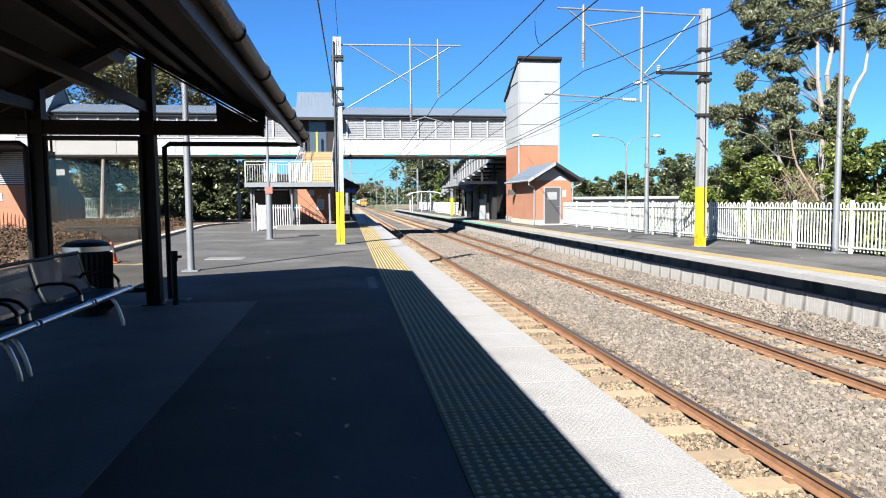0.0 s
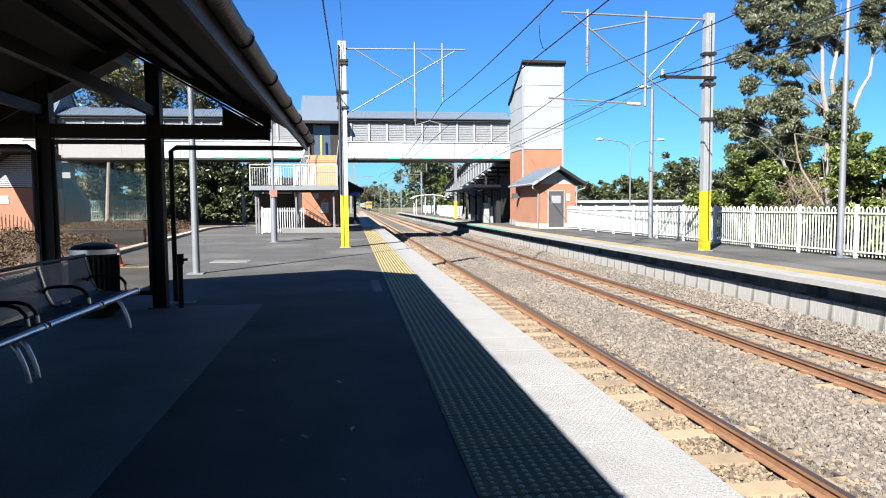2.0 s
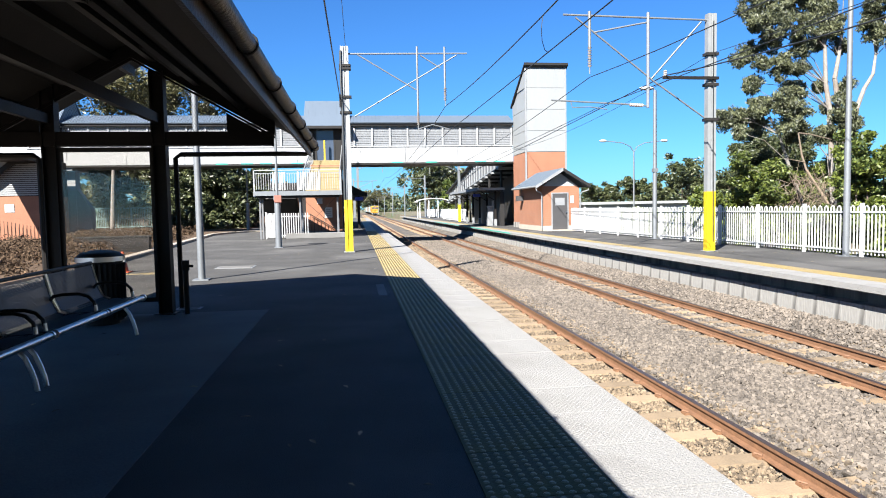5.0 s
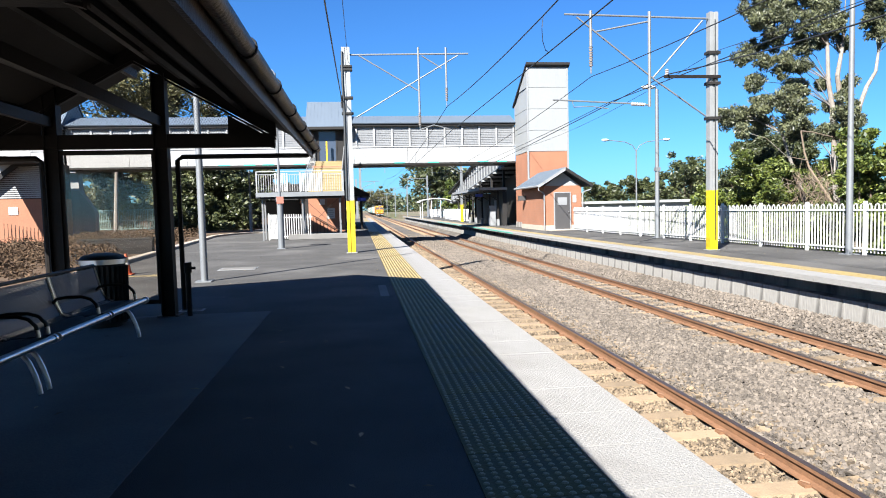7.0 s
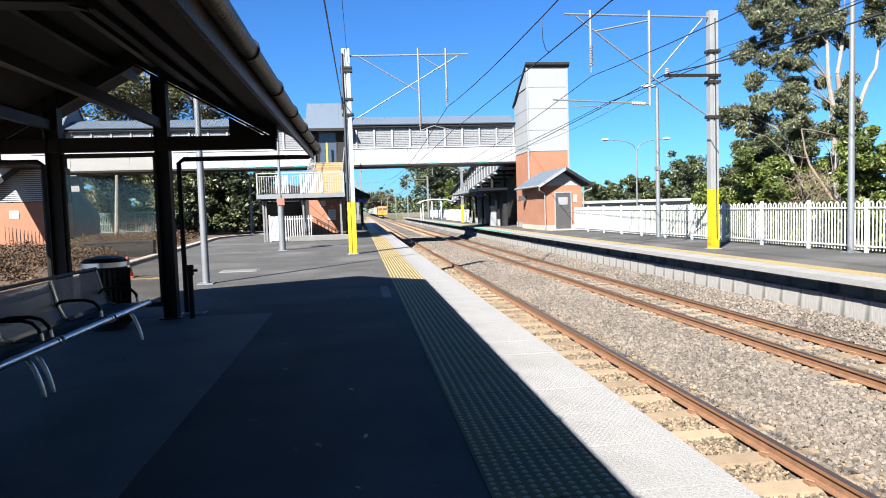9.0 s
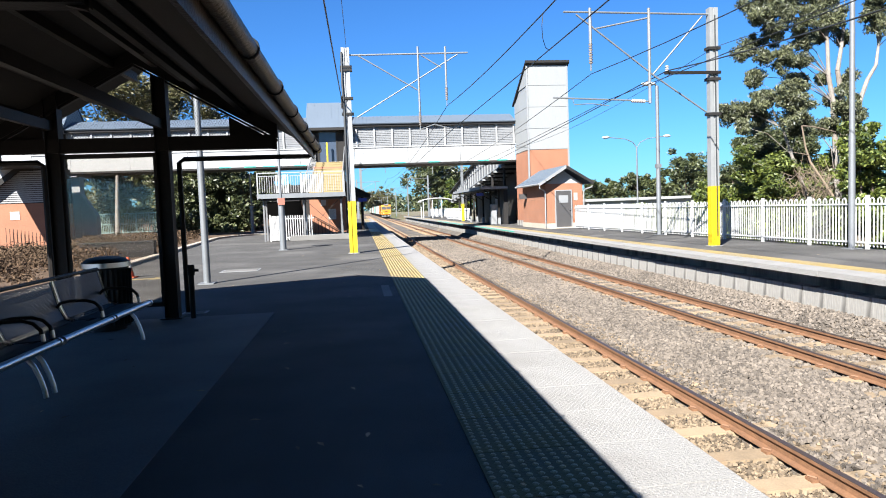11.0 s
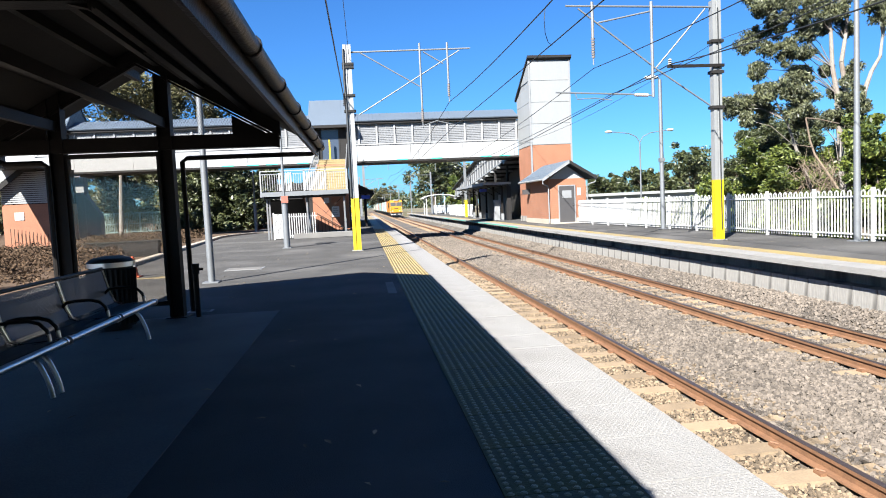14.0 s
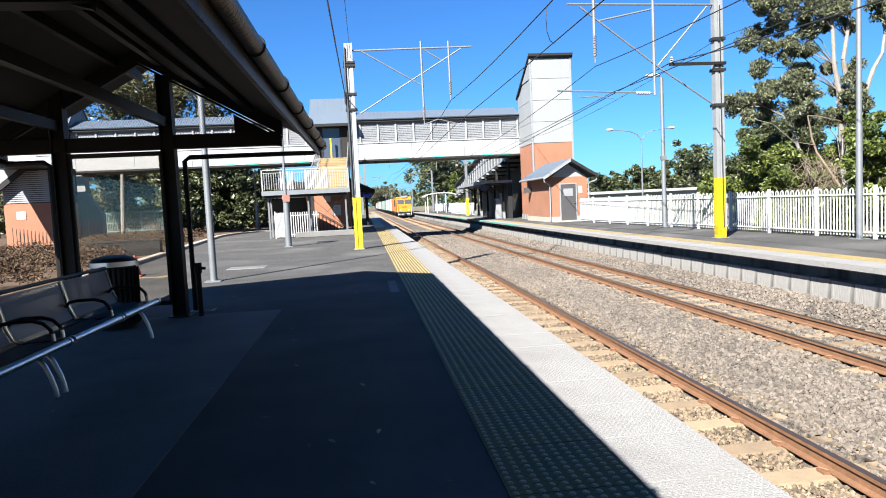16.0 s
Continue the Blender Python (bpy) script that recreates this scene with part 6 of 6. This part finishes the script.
def ballast(name, zones, material, seed, label):
    """Loose angular stones: jittered boxes in one mesh."""
    rng = np.random.default_rng(seed)
    base = np.array([(x, y, z) for z in (-1, 1) for y in (-1, 1) for x in (-1, 1)], dtype=float)
    quads = np.array([(0, 2, 3, 1), (4, 5, 7, 6), (0, 1, 5, 4), (2, 6, 7, 3), (0, 4, 6, 2), (1, 3, 7, 5)])
    vs, fs, o = [], [], 0
    for x0, x1, y0, y1, z, dens, size in zones:
        n = int((x1 - x0) * (y1 - y0) * dens)
        za, zb = z if isinstance(z, tuple) else (z, z)
        u = rng.random(n)
        p = np.stack([x0 + (x1 - x0) * u, rng.uniform(y0, y1, n), za + (zb - za) * u + rng.uniform(-0.012, 0.022, n)], axis=1)
        keep = np.ones(n, bool)
        for c in (NEAR_C, FAR_C):
            for s in (-1, 1):
                keep &= np.abs(p[:, 0] - (c + s * 0.5685)) > 0.085
            on = np.abs(p[:, 0] - c) < 1.08
            k = np.abs((p[:, 1] - 1.0 + 0.3425) % 0.685 - 0.3425)
            keep &= ~(on & (k < 0.12) & (rng.random(n) > 0.04))
        p = p[keep]
        n = len(p)
        sc = size * rng.uniform(0.55, 1.25, (n, 1)) * rng.uniform(0.6, 1.2, (n, 3)) * 0.5
        v = base[None] * (1 + rng.uniform(-0.45, 0.15, (n, 8, 3))) * sc[:, None]
        q = rng.normal(size=(n, 4))
        q /= np.linalg.norm(q, axis=1)[:, None]
        w, a, b, c2 = q.T
        R = np.stack([1 - 2 * (b * b + c2 * c2), 2 * (a * b - c2 * w), 2 * (a * c2 + b * w), 2 * (a * b + c2 * w), 1 - 2 * (a * a + c2 * c2), 2 * (b * c2 - a * w),
                      2 * (a * c2 - b * w), 2 * (b * c2 + a * w), 1 - 2 * (a * a + b * b)], axis=1).reshape(n, 3, 3)
        v = np.einsum("nij,nkj->nki", R, v) + p[:, None]
        vs.append(v.reshape(-1, 3))
        fs.append((quads[None] + (np.arange(n) * 8)[:, None, None] + o).reshape(-1, 4))
        o += n * 8
    me = bpy.data.meshes.new(name)
    me.from_pydata(np.concatenate(vs).tolist(), [], np.concatenate(fs).tolist())
    me.materials.append(material)
    tagged(new(name, me), label, "ballast", kind="stuff")


ZB = -1.115
ballast("ballast_stones", [(2.3, 4.4, 2.0, 14, -1.085, 1250, 0.047), (2.3, 4.4, 14, 24, -1.085, 800, 0.055), (2.4, 4.3, 24, 40, ZB, 400, 0.07), (4.4, 6.3, 5.0, 20, ZB, 750, 0.05), (4.3, 6.3, 20, 36, ZB, 350, 0.068), (6.2, 6.45, 5, 32, -1.06, 700, 0.052), (6.44, 6.76, 5, 32, (-1.03, -0.885), 700, 0.052), (6.74, 7.05, 5, 32, (-0.885, -0.85), 700, 0.052), (2.5, 6.3, 34, 60, ZB, 220, 0.08), (6.44, 6.76, 32, 55, (-1.03, -0.885), 350, 0.07), (6.74, 7.05, 32, 55, (-0.885, -0.85), 350, 0.07)], STONE, 1, "loose grey ballast stones between the tracks")
ballast("rusty_ballast", [(0.0, 2.45, 2.0, 18, ZB, 1500, 0.034), (0.0, 2.5, 18, 34, ZB, 260, 0.07), (0.0, 2.5, 34, 60, ZB, 100, 0.09), (4.3, 6.2, 5, 30, ZB, 130, 0.05), (2.25, 2.75, 2, 24, -1.08, 250, 0.045)], STONE_RUST, 2, "rust-stained ballast stones round the near track")


def coping_grip():
    """Fine raised pimples cast into the near coping slabs."""
    vs, fs = [], []
    y = 1.6
    row = 0
    while y < 9:
        for k in range(16):
            x = -0.555 + k * 0.035 + (row % 2) * 0.0175
            o = len(vs)
            vs += [(x - 0.009, y, 0.004), (x, y - 0.009, 0.004), (x + 0.009, y, 0.004), (x, y + 0.009, 0.004), (x, y, 0.0068)]
            fs += [(o, o + 1, o + 4), (o + 1, o + 2, o + 4), (o + 2, o + 3, o + 4), (o + 3, o, o + 4)]
        y += 0.024
        row += 1
    ob = raw("coping_grip", vs, fs, COPING)
    tagged(ob, "fine raised grip pattern on the coping", "coping", kind="stuff")


coping_grip()


def coping():
    rng = random.Random(3)
    me = mesh_of("coping_slab", boxes((-0.578, 0.0, 0.003, 0.597, -0.17, 0.004)), COPING)
    t = thing("coping_near", 0, 0, 0, "white painted concrete coping along the platform edge", "coping", kind="structure")
    for k in range(-18, 140):
        share("coping_slab", me, t, rng.uniform(-0.003, 0.003), -3 + k * 0.6, rng.uniform(-0.001, 0.001))
    part("coping_bed", boxes((-0.57, -0.02, -13.8, 81, -0.16, -0.01)), GREYDK, t)
    part("far_coping", boxes((-0.578, 0, 81, 110, -0.17, 0.004)), COPING, t)
    me2 = mesh_of("coping_slab", boxes((0, 0.58, 0.004, 1.196, -0.105, 0.004)), COPING)
    t2 = thing("coping_far", FE, 0, -0.07, "white painted coping along the far platform edge", "coping", kind="structure")
    for k in range(80):
        share("coping_slab", me2, t2, rng.uniform(-0.006, 0.006), 3 + k * 1.2, rng.uniform(-0.002, 0.002))
    part("far_coping", boxes((0, 0.58, 99, 130, -0.105, 0.004)), COPING, t2)
    TEAL2 = mat("teal_edge_strip", (0.0345, 0.288, 0.219), 0.5, vary=0.1)
    bm = boxes((-0.012, 0.0, 36, 72, -0.06, -0.01))
    part("edge_strip", bm, TEAL2, t2, "teal rubber strip on the edge")


coping()


def tactile():
    t = thing("tactile_paving_near", 0, 0, 0, "yellow raised tactile paving strip, part in shade", "tactile paving", kind="structure")
    # near tiles hold the shade between studs in their colour; far ones are plain
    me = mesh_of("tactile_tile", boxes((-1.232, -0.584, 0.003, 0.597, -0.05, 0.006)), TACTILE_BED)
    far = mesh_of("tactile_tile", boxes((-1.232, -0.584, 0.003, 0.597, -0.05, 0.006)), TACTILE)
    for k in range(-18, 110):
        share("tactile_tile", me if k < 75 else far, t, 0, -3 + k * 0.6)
    part("far_tactile", boxes((-1.232, -0.584, 63, 110, -0.05, 0.006)), TACTILE, t)
    # raised studs, ten across
    n = 6
    ring = [(math.cos(k * math.tau / n), math.sin(k * math.tau / n)) for k in range(n)]
    vs, fs = [], []
    y = 0.5
    while y < 42:
        for k in range(10):
            x = -1.20 + k * 0.065
            o = len(vs)
            vs += [(x + 0.02 * a, y + 0.02 * b, 0.006) for a, b in ring] + [(x + 0.012 * a, y + 0.012 * b, 0.0125) for a, b in ring]
            fs += [(o + q, o + (q + 1) % n, o + n + (q + 1) % n, o + n + q) for q in range(n)] + [tuple(range(o + n, o + 2 * n))]
        y += 0.06
    ob = raw("tactile_studs", vs, fs, TACTILE)
    ob.parent = t
    tagged(ob, "small raised studs", kind="stuff")
    t2 = thing("tactile_paving_far", FE, 0, -0.07, "yellow tactile strip along the far platform edge", "tactile paving", kind="structure")
    part("strip", boxes((0.584, 1.05, -14, 130, -0.05, 0.007)), TACTILE, t2)
    bm = B()
    for k in range(400):
        y = 6 + k * 0.06
        for q in (0.0, 0.12, 0.24, 0.36):
            box(bm, 0.62 + q, 0.66 + q, y, y + 0.035, 0.007, 0.013)
    ob = part("tactile_studs", bm, TACTILE, t2)
    tagged(ob, kind="stuff")


tactile()


def litter():
    """Fallen leaves scattered on the asphalt."""
    rng = random.Random(12)
    vs, fs = [], []
    for k in range(320):
        x, y = rng.uniform(-9.8, -1.4), rng.uniform(3.0, 40)
        if k % 5 == 0:
            x, y = rng.uniform(8.0, 10.0), rng.uniform(10, 33)
        a, L = rng.uniform(0, math.tau), rng.uniform(0.02, 0.05)
        c, s = math.cos(a) * L, math.sin(a) * L
        o = len(vs)
        z = 0.01
        vs += [(x - c, y - s, z), (x - s * 0.35, y + c * 0.35, z + 0.006), (x + c, y + s, z), (x + s * 0.35, y - c * 0.35, z + 0.006)]
        fs.append((o, o + 1, o + 2, o + 3))
    tagged(raw("leaf_litter", vs, fs, LITTER), "dry leaves scattered on the platforms", "litter", kind="stuff")


litter()


def motions():
    """The goods train rolls in along the far track at a steady pace."""
    for ob, lead in TRAIN:
        walk(ob, [(k * 0.5, pose(FAR_C, 116.5 + 12.5 * (16 - k * 0.5) + lead, RAIL_Z)) for k in range(33)])


motions()
